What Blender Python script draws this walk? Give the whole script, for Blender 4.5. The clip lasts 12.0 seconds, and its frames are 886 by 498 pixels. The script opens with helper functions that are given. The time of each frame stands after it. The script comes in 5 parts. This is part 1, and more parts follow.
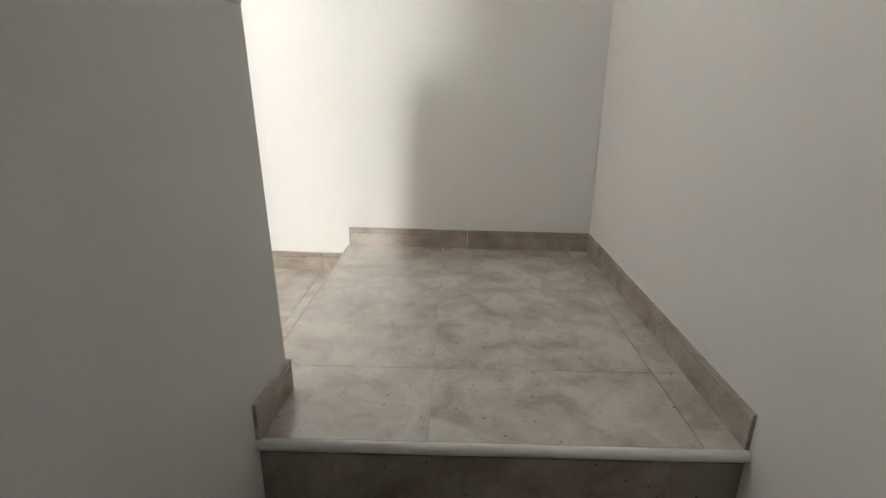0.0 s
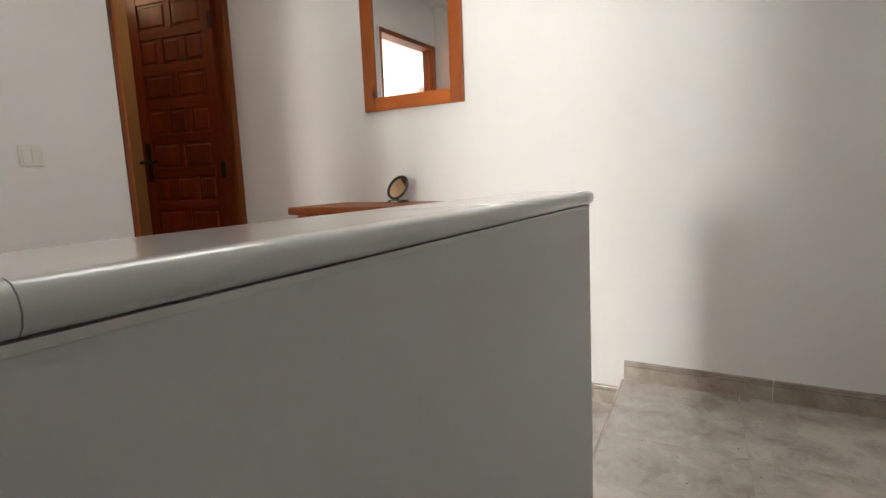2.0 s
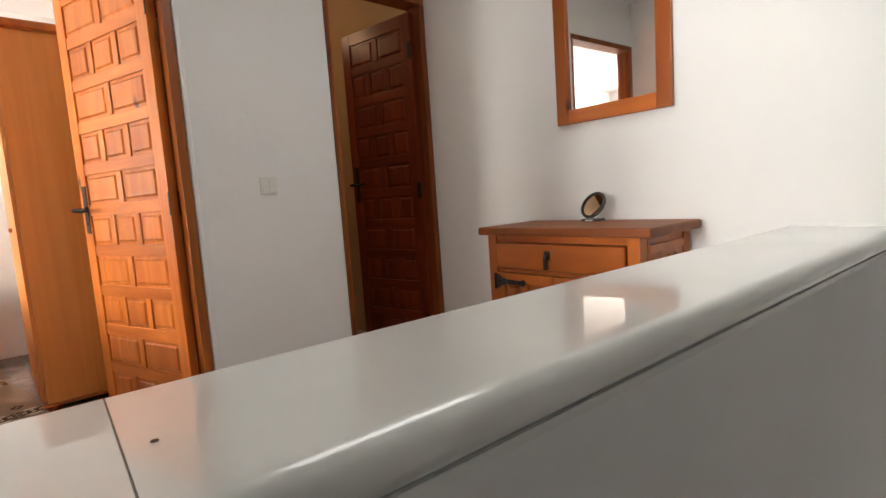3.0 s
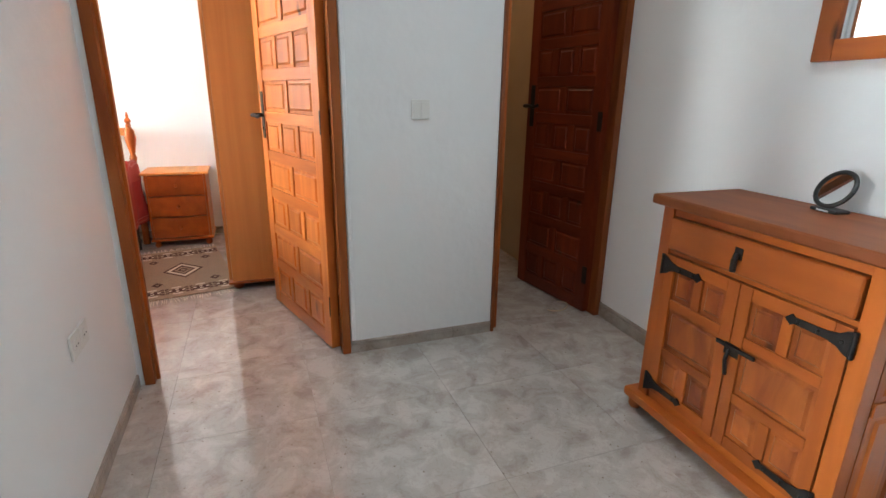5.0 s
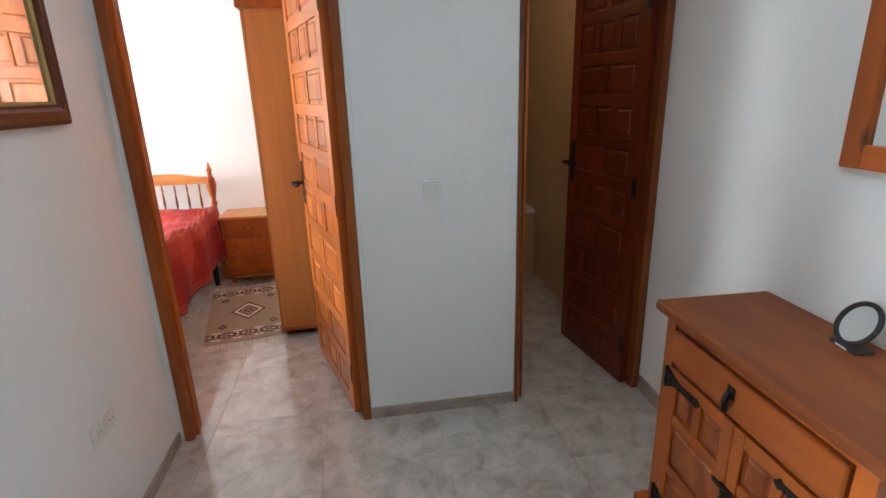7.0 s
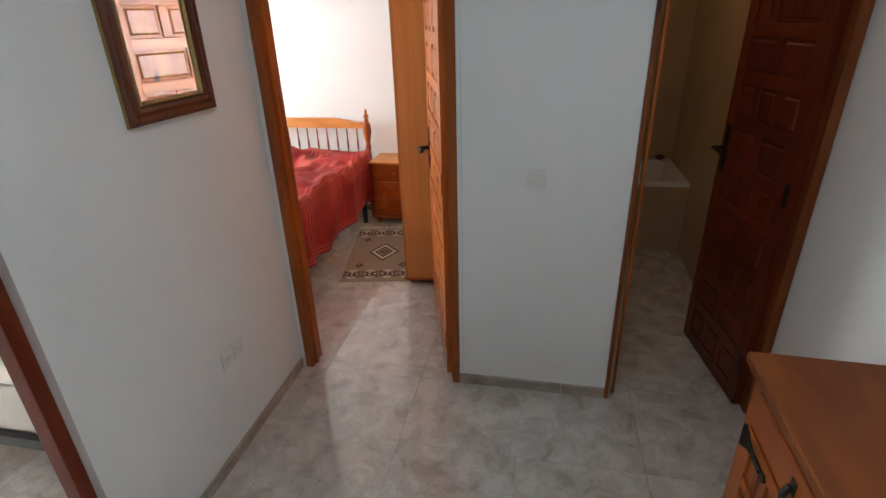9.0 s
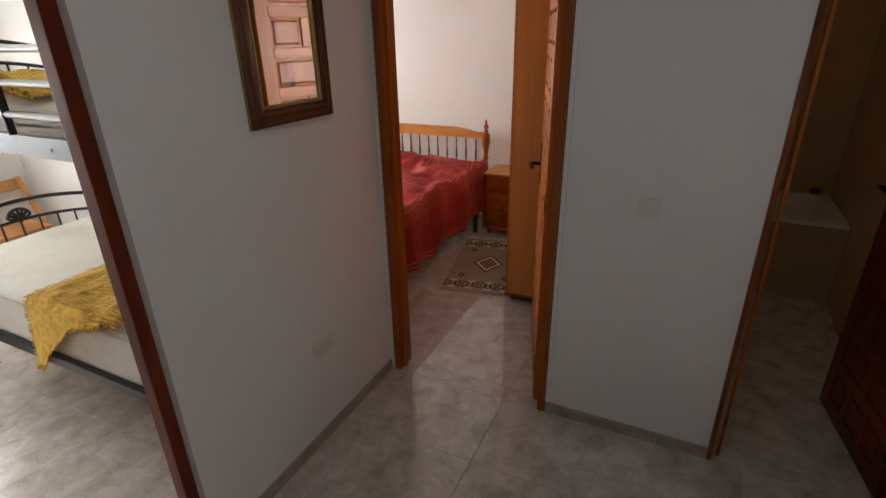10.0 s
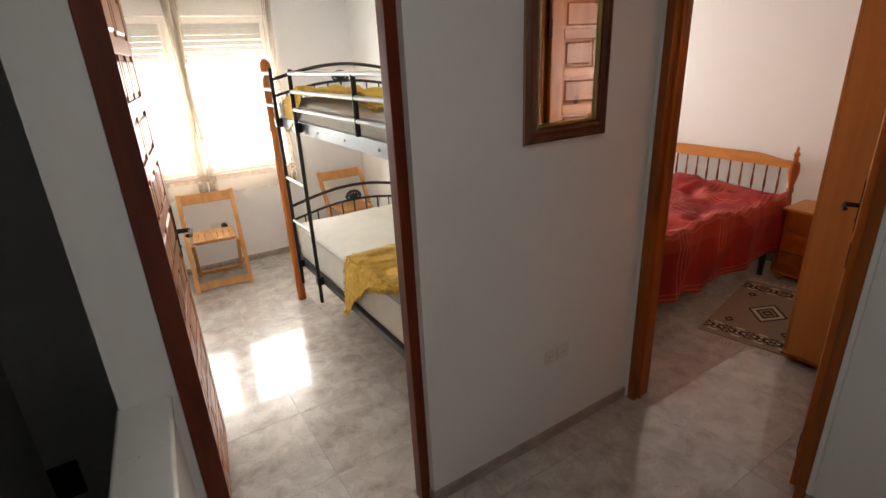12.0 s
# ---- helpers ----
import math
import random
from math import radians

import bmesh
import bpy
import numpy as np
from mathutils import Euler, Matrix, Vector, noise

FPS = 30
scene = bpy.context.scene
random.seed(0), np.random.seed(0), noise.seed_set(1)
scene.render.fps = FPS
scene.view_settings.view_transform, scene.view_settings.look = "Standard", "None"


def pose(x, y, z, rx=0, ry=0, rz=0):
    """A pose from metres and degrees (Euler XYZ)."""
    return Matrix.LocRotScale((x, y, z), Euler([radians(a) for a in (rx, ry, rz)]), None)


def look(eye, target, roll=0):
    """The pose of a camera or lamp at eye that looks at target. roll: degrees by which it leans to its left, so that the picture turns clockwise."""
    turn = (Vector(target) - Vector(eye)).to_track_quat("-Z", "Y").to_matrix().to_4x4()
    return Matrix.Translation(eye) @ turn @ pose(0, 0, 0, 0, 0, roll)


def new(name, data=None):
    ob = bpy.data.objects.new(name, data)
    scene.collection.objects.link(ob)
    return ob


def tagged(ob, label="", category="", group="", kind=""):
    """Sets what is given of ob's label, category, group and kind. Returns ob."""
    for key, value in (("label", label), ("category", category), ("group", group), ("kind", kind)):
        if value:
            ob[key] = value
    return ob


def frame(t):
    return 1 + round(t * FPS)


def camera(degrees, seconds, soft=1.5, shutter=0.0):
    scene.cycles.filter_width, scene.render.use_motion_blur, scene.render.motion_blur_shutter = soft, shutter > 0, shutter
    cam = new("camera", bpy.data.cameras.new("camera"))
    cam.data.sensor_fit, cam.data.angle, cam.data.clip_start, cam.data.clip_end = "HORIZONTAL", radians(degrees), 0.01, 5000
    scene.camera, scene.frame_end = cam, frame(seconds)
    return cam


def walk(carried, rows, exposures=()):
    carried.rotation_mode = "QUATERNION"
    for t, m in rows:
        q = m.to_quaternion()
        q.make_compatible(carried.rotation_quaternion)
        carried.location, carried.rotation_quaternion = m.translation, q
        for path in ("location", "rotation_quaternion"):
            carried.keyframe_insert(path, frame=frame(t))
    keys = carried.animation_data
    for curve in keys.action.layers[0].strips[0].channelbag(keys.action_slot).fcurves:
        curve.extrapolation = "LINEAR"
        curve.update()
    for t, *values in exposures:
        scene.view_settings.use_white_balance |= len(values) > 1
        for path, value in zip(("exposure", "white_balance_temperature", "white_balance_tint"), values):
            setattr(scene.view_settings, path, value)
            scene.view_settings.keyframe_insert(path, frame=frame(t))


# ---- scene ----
cam = camera(82.6, 12.0)
PATH = [
    (0, (-0.128, 0.124, 0.662), (-0.166, 2.029, 0.058), 0.7),
    (0.5, (-0.168, 0.148, 0.694), (-0.197, 2.066, 0.118), 0.8),
    (1, (-0.23, 0.145, 0.753), (-0.441, 2.074, 0.266), -1.8),
    (1.5, (-0.294, 0.123, 0.822), (-0.838, 2.014, 0.463), -1.8),
    (2, (-0.319, 0.135, 0.859), (-1.225, 1.895, 0.578), -2.2),
    (2.5, (-0.357, 0.183, 0.875), (-1.623, 1.715, 0.654), -4.2),
    (3, (-0.413, 0.208, 0.905), (-1.888, 1.542, 0.696), -4.0),
    (3.5, (-0.441, 0.292, 0.944), (-2.088, 1.405, 0.722), -3.1),
    (5.5, (-0.62, 0.586, 1.132), (-2.412, 1.135, 0.432), 0.6),
    (6, (-0.61, 0.607, 1.209), (-2.414, 1.049, 0.467), -0.7),
    (6.5, (-0.58, 0.791, 1.325), (-2.466, 1.088, 0.729), -2.3),
    (8.5, (-0.692, 1.166, 1.597), (-2.515, 1.247, 0.779), 0.6),
    (9, (-0.67, 1.27, 1.645), (-2.45, 0.901, 0.813), -1.6),
    (9.5, (-0.687, 1.362, 1.666), (-2.4, 0.724, 0.854), -1.7),
    (10, (-0.755, 1.345, 1.655), (-2.404, 0.536, 0.863), -1.1),
    (10.5, (-0.756, 1.367, 1.691), (-2.123, 0.136, 0.906), -3.0),
    (11, (-0.736, 1.419, 1.688), (-1.836, -0.075, 0.942), -2.6),
    (11.5, (-0.746, 1.443, 1.694), (-1.749, -0.124, 0.96), -2.5),
    (12, (-0.737, 1.454, 1.688), (-1.729, -0.129, 0.972), -2.8),
]
walk(cam, [(t, look(eye, target, roll)) for t, eye, target, roll in PATH],
     [(0, 1.40, 7050, 8), (2.5, 1.15, 7100, 11), (3.5, 1.15, 6950, 10), (5.5, 1.48, 5750, 2), (6.5, 1.22, 5850, 3), (8.5, 1.05, 5750, 3), (9.5, 0.14, 6400, 6), (10.5, -0.50, 6950, 12), (12, -0.30, 7150, 12)])



# ---- light and sky ----
world = bpy.data.worlds.new("sky")
scene.world = world
world.use_nodes = True
wn = world.node_tree.nodes
sky = wn.new("ShaderNodeTexSky")
sky.sky_type = "NISHITA"
sky.sun_disc = False
sky.sun_elevation = radians(48)
sky.sun_rotation = radians(20)
wn["Background"].inputs[1].default_value = 0.12
world.node_tree.links.new(sky.outputs[0], wn["Background"].inputs[0])

sun = new("sun", bpy.data.lights.new("sun", "SUN"))
sun.data.energy, sun.data.angle, sun.data.color = 3.0, radians(0.5), (1.0, 0.95, 0.88)
sun.matrix_world = look((3, 8, 10), (0, 0, 0))


def window_light(name, x, z, w, h, watts, colour):
    lamp = new(name, bpy.data.lights.new(name, "AREA"))
    lamp.data.shape, lamp.data.size, lamp.data.size_y = "RECTANGLE", w, h
    lamp.data.energy, lamp.data.color = watts, colour
    lamp.matrix_world = look((x, -4.20, z), (x, 0, z - 0.1))
    return lamp


window_light("window_light_bunk", -1.62, 1.30, 1.90, 1.35, 345, (0.93, 0.97, 1.0))
window_light("window_light_bed", -4.0, 1.45, 1.6, 1.3, 132, (1.0, 0.95, 0.91))
# fill lamp added in the hall ceiling to brighten it; stands for no known source
fill_lamp = new("fill_light", bpy.data.lights.new("fill_light", "AREA"))
fill_lamp.data.shape, fill_lamp.data.size, fill_lamp.data.size_y = "RECTANGLE", 0.74, 0.96
fill_lamp.data.energy, fill_lamp.data.color = 5.0, (0.92, 0.97, 1.0)
fill_lamp.matrix_world = look((-1.26, 1.325, 2.462), (-1.2601, 1.325, 0))
bulb = new("bathroom_bulb", bpy.data.lights.new("bathroom_bulb", "POINT"))
bulb.data.energy, bulb.data.color, bulb.data.shadow_soft_size = 2.0, (1.0, 0.66, 0.40), 0.06
bulb.location = (-3.9, 1.5, 2.25)


# ---- materials ----
def material(name):
    m = bpy.data.materials.new(name)
    m.use_nodes = True
    nt = m.node_tree
    return m, nt, nt.nodes["Principled BSDF"]


def node(nt, kind, **inputs):
    n = nt.nodes.new("ShaderNode" + kind)
    for key, value in inputs.items():
        n.inputs[key.replace("_", " ")].default_value = value
    return n


def coords(nt, scale=(1, 1, 1), per_object=False):
    tc = node(nt, "TexCoord")
    mp = node(nt, "Mapping", Scale=scale)
    nt.links.new(tc.outputs["Object"], mp.inputs["Vector"])
    if per_object:
        info = node(nt, "ObjectInfo")
        comb = node(nt, "CombineXYZ")
        mul = node(nt, "Math")
        mul.operation = "MULTIPLY"
        mul.inputs[1].default_value = 17.0
        nt.links.new(info.outputs["Random"], mul.inputs[0])
        for k in range(3):
            nt.links.new(mul.outputs[0], comb.inputs[k])
        nt.links.new(comb.outputs[0], mp.inputs["Location"])
    return mp.outputs[0]


def ramp(nt, fac, stops):
    r = node(nt, "ValToRGB")
    el = r.color_ramp.elements
    while len(el) < len(stops):
        el.new(0.5)
    for e, (p, c) in zip(el, stops):
        e.position, e.color = p, (*c, 1)
    nt.links.new(fac, r.inputs[0])
    return r.outputs[0]


def bump(nt, bsdf, height, strength, distance=0.002):
    b = node(nt, "Bump", Strength=strength, Distance=distance)
    nt.links.new(height, b.inputs["Height"])
    nt.links.new(b.outputs[0], bsdf.inputs["Normal"])


def plaster(name, colour):
    m, nt, b = material(name)
    v = coords(nt)
    big = node(nt, "TexNoise", Scale=1.3, Detail=4.0)
    fine = node(nt, "TexNoise", Scale=28.0, Detail=5.0)
    roll = node(nt, "TexNoise", Scale=6.0, Detail=3.0)
    for n in (big, fine, roll):
        nt.links.new(v, n.inputs["Vector"])
    dark = tuple(c * 0.96 for c in colour)
    nt.links.new(ramp(nt, big.outputs[0], [(0.3, dark), (0.7, colour)]), b.inputs["Base Color"])
    b.inputs["Roughness"].default_value = 0.75
    add = node(nt, "Math")
    add.operation = "MULTIPLY_ADD"
    add.inputs[1].default_value = 0.35
    nt.links.new(fine.outputs[0], add.inputs[0])
    nt.links.new(roll.outputs[0], add.inputs[2])
    bump(nt, b, add.outputs[0], 0.6, 0.005)
    return m


def wood(name, light, dark, grain=(3, 3, 30), rough=0.35, knots=True):
    """Grain runs along the axis with the smallest scale."""
    m, nt, b = material(name)
    v = coords(nt, grain, True)
    n1 = node(nt, "TexNoise", Scale=1.2, Detail=6.0, Distortion=0.8)
    n2 = node(nt, "TexNoise", Scale=6.0, Detail=3.0)
    nt.links.new(v, n1.inputs["Vector"])
    nt.links.new(v, n2.inputs["Vector"])
    col = ramp(nt, n1.outputs[0], [(0.32, dark), (0.5, tuple((a + c) / 2 for a, c in zip(light, dark))), (0.66, light)])
    info = node(nt, "ObjectInfo")
    hsv = node(nt, "HueSaturation")
    mr = node(nt, "MapRange")
    mr.inputs["To Min"].default_value, mr.inputs["To Max"].default_value = 0.86, 1.12
    nt.links.new(info.outputs["Random"], mr.inputs["Value"])
    nt.links.new(mr.outputs[0], hsv.inputs["Value"])
    nt.links.new(col, hsv.inputs["Color"])
    out = hsv.outputs[0]
    if knots:
        vk = coords(nt, (5, 5, 2.2), True)
        vor = node(nt, "TexVoronoi", Scale=1.0)
        nt.links.new(vk, vor.inputs["Vector"])
        k = node(nt, "MapRange")
        k.inputs["From Min"].default_value, k.inputs["From Max"].default_value = 0.03, 0.11
        nt.links.new(vor.outputs["Distance"], k.inputs["Value"])
        mix = node(nt, "Mix")
        mix.data_type = "RGBA"
        nt.links.new(k.outputs[0], mix.inputs[0])
        mix.inputs[6].default_value = (0.06, 0.02, 0.01, 1)
        nt.links.new(out, mix.inputs[7])
        out = mix.outputs[2]
    nt.links.new(out, b.inputs["Base Color"])
    b.inputs["Roughness"].default_value = rough
    b.inputs["Specular IOR Level"].default_value = 0.35
    bump(nt, b, n2.outputs[0], 0.15, 0.001)
    return m


def marble(name, light, mid, dark, rough=0.2, scale=1.0, per_object=True, coat=0.0):
    m, nt, b = material(name)
    v = coords(nt, (scale,) * 3, per_object)
    cloud = node(nt, "TexNoise", Scale=8.5, Detail=5.0, Distortion=0.5)
    cloud.inputs["Roughness"].default_value = 0.62
    vein = node(nt, "TexNoise", Scale=17.0, Detail=7.0, Distortion=1.6)
    for n in (cloud, vein):
        nt.links.new(v, n.inputs["Vector"])
    a = ramp(nt, cloud.outputs[0], [(0.35, dark), (0.46, mid), (0.50, mid), (0.60, light)])
    ridge = ramp(nt, vein.outputs[0], [(0.47, (1, 1, 1)), (0.498, (0.86, 0.83, 0.80)), (0.515, (1, 1, 1))])
    mix = node(nt, "Mix")
    mix.data_type, mix.blend_type = "RGBA", "MULTIPLY"
    mix.inputs[0].default_value = 0.8
    nt.links.new(a, mix.inputs[6])
    nt.links.new(ridge, mix.inputs[7])
    speck = node(nt, "TexVoronoi", Scale=22.0)
    nt.links.new(v, speck.inputs["Vector"])
    dots = node(nt, "Mix")
    dots.data_type, dots.blend_type = "RGBA", "MULTIPLY"
    dots.inputs[0].default_value = 1.0
    nt.links.new(mix.outputs[2], dots.inputs[6])
    nt.links.new(ramp(nt, speck.outputs["Distance"], [(0.05, (0.5, 0.42, 0.36)), (0.09, (1, 1, 1))]), dots.inputs[7])
    nt.links.new(dots.outputs[2], b.inputs["Base Color"])
    rr = node(nt, "MapRange")
    rr.inputs["To Min"].default_value, rr.inputs["To Max"].default_value = rough * 0.6, rough * 1.5
    nt.links.new(cloud.outputs[0], rr.inputs["Value"])
    nt.links.new(rr.outputs[0], b.inputs["Roughness"])
    b.inputs["Coat Weight"].default_value = coat
    b.inputs["Coat Roughness"].default_value = 0.03
    return m


def plain(name, colour, rough=0.5, metal=0.0, var=0.08, scale=40.0, relief=0.1):
    m, nt, b = material(name)
    v = coords(nt)
    n = node(nt, "TexNoise", Scale=scale, Detail=4.0)
    nt.links.new(v, n.inputs["Vector"])
    lo, hi = tuple(c * (1 - var) for c in colour), tuple(min(1, c * (1 + var)) for c in colour)
    nt.links.new(ramp(nt, n.outputs[0], [(0.3, lo), (0.7, hi)]), b.inputs["Base Color"])
    b.inputs["Roughness"].default_value, b.inputs["Metallic"].default_value = rough, metal
    if relief:
        bump(nt, b, n.outputs[0], relief, 0.001)
    return m


WHITE = plaster("white_plaster", (0.87, 0.87, 0.86))
CEIL = plaster("ceiling_plaster", (0.88, 0.88, 0.87))
TILE = marble("polished_floor_tile", (0.60, 0.56, 0.515), (0.51, 0.465, 0.42), (0.41, 0.36, 0.315), coat=1.0)
SKIRT = marble("skirting_tile", (0.45, 0.39, 0.335), (0.38, 0.325, 0.28), (0.30, 0.25, 0.21), 0.2, coat=0.8)
CAP = plain("white_marble_cap", (0.84, 0.85, 0.82), 0.3, 0, 0.05, 9, 0)
cap_shader = CAP.node_tree.nodes["Principled BSDF"]
cap_shader.inputs["Coat Weight"].default_value, cap_shader.inputs["Coat Roughness"].default_value = 1.0, 0.0
GROUT = plain("grey_grout", (0.36, 0.33, 0.30), 0.8)
BATH = plain("beige_wall_tile", (0.52, 0.37, 0.22), 0.25, var=0.05, scale=3)
PINE = wood("honey_pine", (0.44, 0.112, 0.014), (0.31, 0.070, 0.010), (8, 8, 1.3))
PINE_X = wood("honey_pine_across", (0.44, 0.112, 0.014), (0.31, 0.070, 0.010), (1.3, 8, 8), knots=False)
# dresser top: darker and rougher than the honey pine
PINE_TOP = wood("dark_matte_pine_top", (0.30, 0.082, 0.015), (0.20, 0.048, 0.009), (1.3, 8, 8), 0.5, False)
PINE_R = wood("red_blotched_pine", (0.42, 0.115, 0.021), (0.20, 0.040, 0.010), (7, 7, 3.0))
FRAMEW = wood("brown_frame_pine", (0.28, 0.078, 0.017), (0.165, 0.038, 0.009), (14, 14, 1.6), 0.35)
FRAMEX = wood("brown_frame_pine_across", (0.28, 0.078, 0.017), (0.165, 0.038, 0.009), (1.6, 14, 14), 0.35, False)
JAMBW = wood("honey_frame_pine", (0.40, 0.115, 0.020), (0.25, 0.058, 0.011), (10, 10, 1.4), 0.35)
# dark red copy of the door pine, with shade put into its colour
SHADEW = wood("shaded_door_pine", (0.185, 0.030, 0.008), (0.115, 0.016, 0.005), (14, 14, 1.6), 0.3)
SHADEX = wood("shaded_door_pine_across", (0.185, 0.030, 0.008), (0.115, 0.016, 0.005), (1.6, 14, 14), 0.3, False)
DOORW = wood("varnished_door_pine", (0.54, 0.172, 0.032), (0.39, 0.100, 0.019), (14, 14, 1.6), 0.3)
DOORX = wood("varnished_door_pine_across", (0.54, 0.172, 0.032), (0.39, 0.100, 0.019), (1.6, 14, 14), 0.3, False)
LAMIN = wood("orange_laminate", (0.60, 0.225, 0.055), (0.54, 0.190, 0.044), (18, 18, 0.8), 0.4, False)
YELLOWP = wood("pale_yellow_pine", (0.62, 0.27, 0.075), (0.50, 0.19, 0.045), (1.4, 9, 9), 0.35, False)
LIGHTW = wood("beech_wood", (0.66, 0.33, 0.12), (0.52, 0.23, 0.07), (14, 14, 1.4), 0.4, False)
DARKW = wood("dark_frame_wood", (0.16, 0.05, 0.02), (0.08, 0.022, 0.01), (14, 14, 2), 0.3, False)
GOLD = plain("gilded_edge", (0.36, 0.25, 0.09), 0.35, 0.8)
IRON = plain("black_iron", (0.025, 0.022, 0.02), 0.45, 0.6, 0.2)
BLACK = plain("black_lacquer_steel", (0.02, 0.02, 0.022), 0.3, 0.3, 0.1)
SILVER = plain("silver_painted_steel", (0.55, 0.56, 0.57), 0.3, 0.7, 0.05)
GREY = plain("grey_steel_rail", (0.30, 0.34, 0.37), 0.35, 0.4, 0.05)
PLASTIC = plain("white_plastic", (0.78, 0.77, 0.73), 0.35, 0, 0.02)
STOPPER = plain("clear_beige_plastic", (0.55, 0.45, 0.33), 0.2)
BLACKP = plain("black_plastic", (0.02, 0.02, 0.02), 0.35)
ENAMEL = plain("white_enamel", (0.80, 0.78, 0.72), 0.12, 0, 0.02, relief=0)
SHEET = plain("cream_cotton_sheet", (0.78, 0.76, 0.68), 0.85, 0, 0.04, 12, 0.4)
MATT = plain("mattress_side", (0.66, 0.65, 0.60), 0.85, 0, 0.04, 60)
SHUT = plain("shutter_slats", (0.82, 0.81, 0.78), 0.5)
RUGB = plain("rug_beige_wool", (0.31, 0.235, 0.165), 0.95, 0, 0.22, 160, 0.8)
RUGD = plain("rug_brown_wool", (0.075, 0.032, 0.022), 0.95, 0, 0.3, 160, 0.8)
CREAM = plain("rug_cream_wool", (0.62, 0.55, 0.44), 0.95, 0, 0.15, 160, 0.8)
ASPH = plain("yard_concrete", (0.45, 0.43, 0.40), 0.9, 0, 0.1, 4)
MIRROR, nt_, b_ = material("mirror_silver")
b_.inputs["Base Color"].default_value = (0.90, 0.91, 0.90, 1)
b_.inputs["Metallic"].default_value, b_.inputs["Roughness"].default_value = 1.0, 0.02


def glass_material():
    m, nt, b = material("window_glass")
    b.inputs["Roughness"].default_value = 0.0
    b.inputs["IOR"].default_value = 1.45
    b.inputs["Transmission Weight"].default_value = 1.0
    return m


GLASS = glass_material()


def curtain_material():
    m, nt, b = material("sheer_curtain")
    out = nt.nodes["Material Output"]
    b.inputs["Base Color"].default_value = (0.62, 0.51, 0.39, 1)
    b.inputs["Roughness"].default_value = 0.9
    v = coords(nt, (260, 1, 260))
    weave = node(nt, "TexNoise", Scale=1.0, Detail=2.0)
    nt.links.new(v, weave.inputs["Vector"])
    bump(nt, b, weave.outputs[0], 0.2, 0.001)
    tr = node(nt, "BsdfTranslucent")
    tr.inputs[0].default_value = (0.70, 0.60, 0.47, 1)
    tp = node(nt, "BsdfTransparent")
    m1, m2 = node(nt, "MixShader"), node(nt, "MixShader")
    m1.inputs[0].default_value, m2.inputs[0].default_value = 0.22, 0.68
    nt.links.new(b.outputs[0], m1.inputs[1])
    nt.links.new(tr.outputs[0], m1.inputs[2])
    nt.links.new(m1.outputs[0], m2.inputs[1])
    nt.links.new(tp.outputs[0], m2.inputs[2])
    nt.links.new(m2.outputs[0], out.inputs[0])
    return m


CURTAIN = curtain_material()


def plaid_material():
    m, nt, b = material("red_plaid_cloth")
    tc = node(nt, "TexCoord")
    sep = node(nt, "SeparateXYZ")
    warp = node(nt, "TexNoise", Scale=3.0, Detail=3.0)
    nt.links.new(tc.outputs["UV"], warp.inputs["Vector"])
    nt.links.new(tc.outputs["UV"], sep.inputs[0])

    def lines(axis, count, width, shift):
        a = node(nt, "Math")
        a.operation = "MULTIPLY_ADD"
        a.inputs[1].default_value, a.inputs[2].default_value = count, shift
        nt.links.new(sep.outputs[axis], a.inputs[0])
        f = node(nt, "Math")
        f.operation = "FRACT"
        nt.links.new(a.outputs[0], f.inputs[0])
        c = node(nt, "Math")
        c.operation = "COMPARE"
        c.inputs[1].default_value, c.inputs[2].default_value = 0.5, width
        nt.links.new(f.outputs[0], c.inputs[0])
        return c.outputs[0]

    def mixc(fac, strength, base, colour):
        s = node(nt, "Math")
        s.operation = "MULTIPLY"
        s.inputs[1].default_value = strength
        nt.links.new(fac, s.inputs[0])
        x = node(nt, "Mix")
        x.data_type = "RGBA"
        nt.links.new(s.outputs[0], x.inputs[0])
        nt.links.new(base, x.inputs[6])
        x.inputs[7].default_value = (*colour, 1)
        return x.outputs[2]

    tone = ramp(nt, warp.outputs[0], [(0.3, (0.24, 0.012, 0.012)), (0.7, (0.40, 0.026, 0.020))])
    c = mixc(lines(0, 2.2, 0.16, 0.1), 0.45, tone, (0.20, 0.010, 0.012))
    c = mixc(lines(1, 2.2, 0.16, 0.3), 0.35, c, (0.42, 0.07, 0.04))
    for axis in (0, 1):
        for k in (0.0, 0.07, 0.14):
            c = mixc(lines(axis, 2.2, 0.010, 0.35 + k), 0.30, c, (0.55, 0.26, 0.22))
    nt.links.new(c, b.inputs["Base Color"])
    b.inputs["Roughness"].default_value = 0.9
    fine = node(nt, "TexNoise", Scale=120.0, Detail=2.0)
    nt.links.new(tc.outputs["Object"], fine.inputs["Vector"])
    bump(nt, b, fine.outputs[0], 0.3, 0.002)
    return m


PLAID = plaid_material()


def knit_material():
    m, nt, b = material("mustard_knit")
    v = coords(nt)
    n = node(nt, "TexNoise", Scale=30.0, Detail=4.0)
    w = node(nt, "TexWave", Scale=22.0, Distortion=3.0, Detail=2.0)
    nt.links.new(v, n.inputs["Vector"])
    nt.links.new(v, w.inputs["Vector"])
    nt.links.new(ramp(nt, n.outputs[0], [(0.3, (0.60, 0.34, 0.04)), (0.7, (0.80, 0.52, 0.10))]), b.inputs["Base Color"])
    b.inputs["Roughness"].default_value = 0.95
    bump(nt, b, w.outputs[0], 0.8, 0.006)
    return m


KNIT = knit_material()


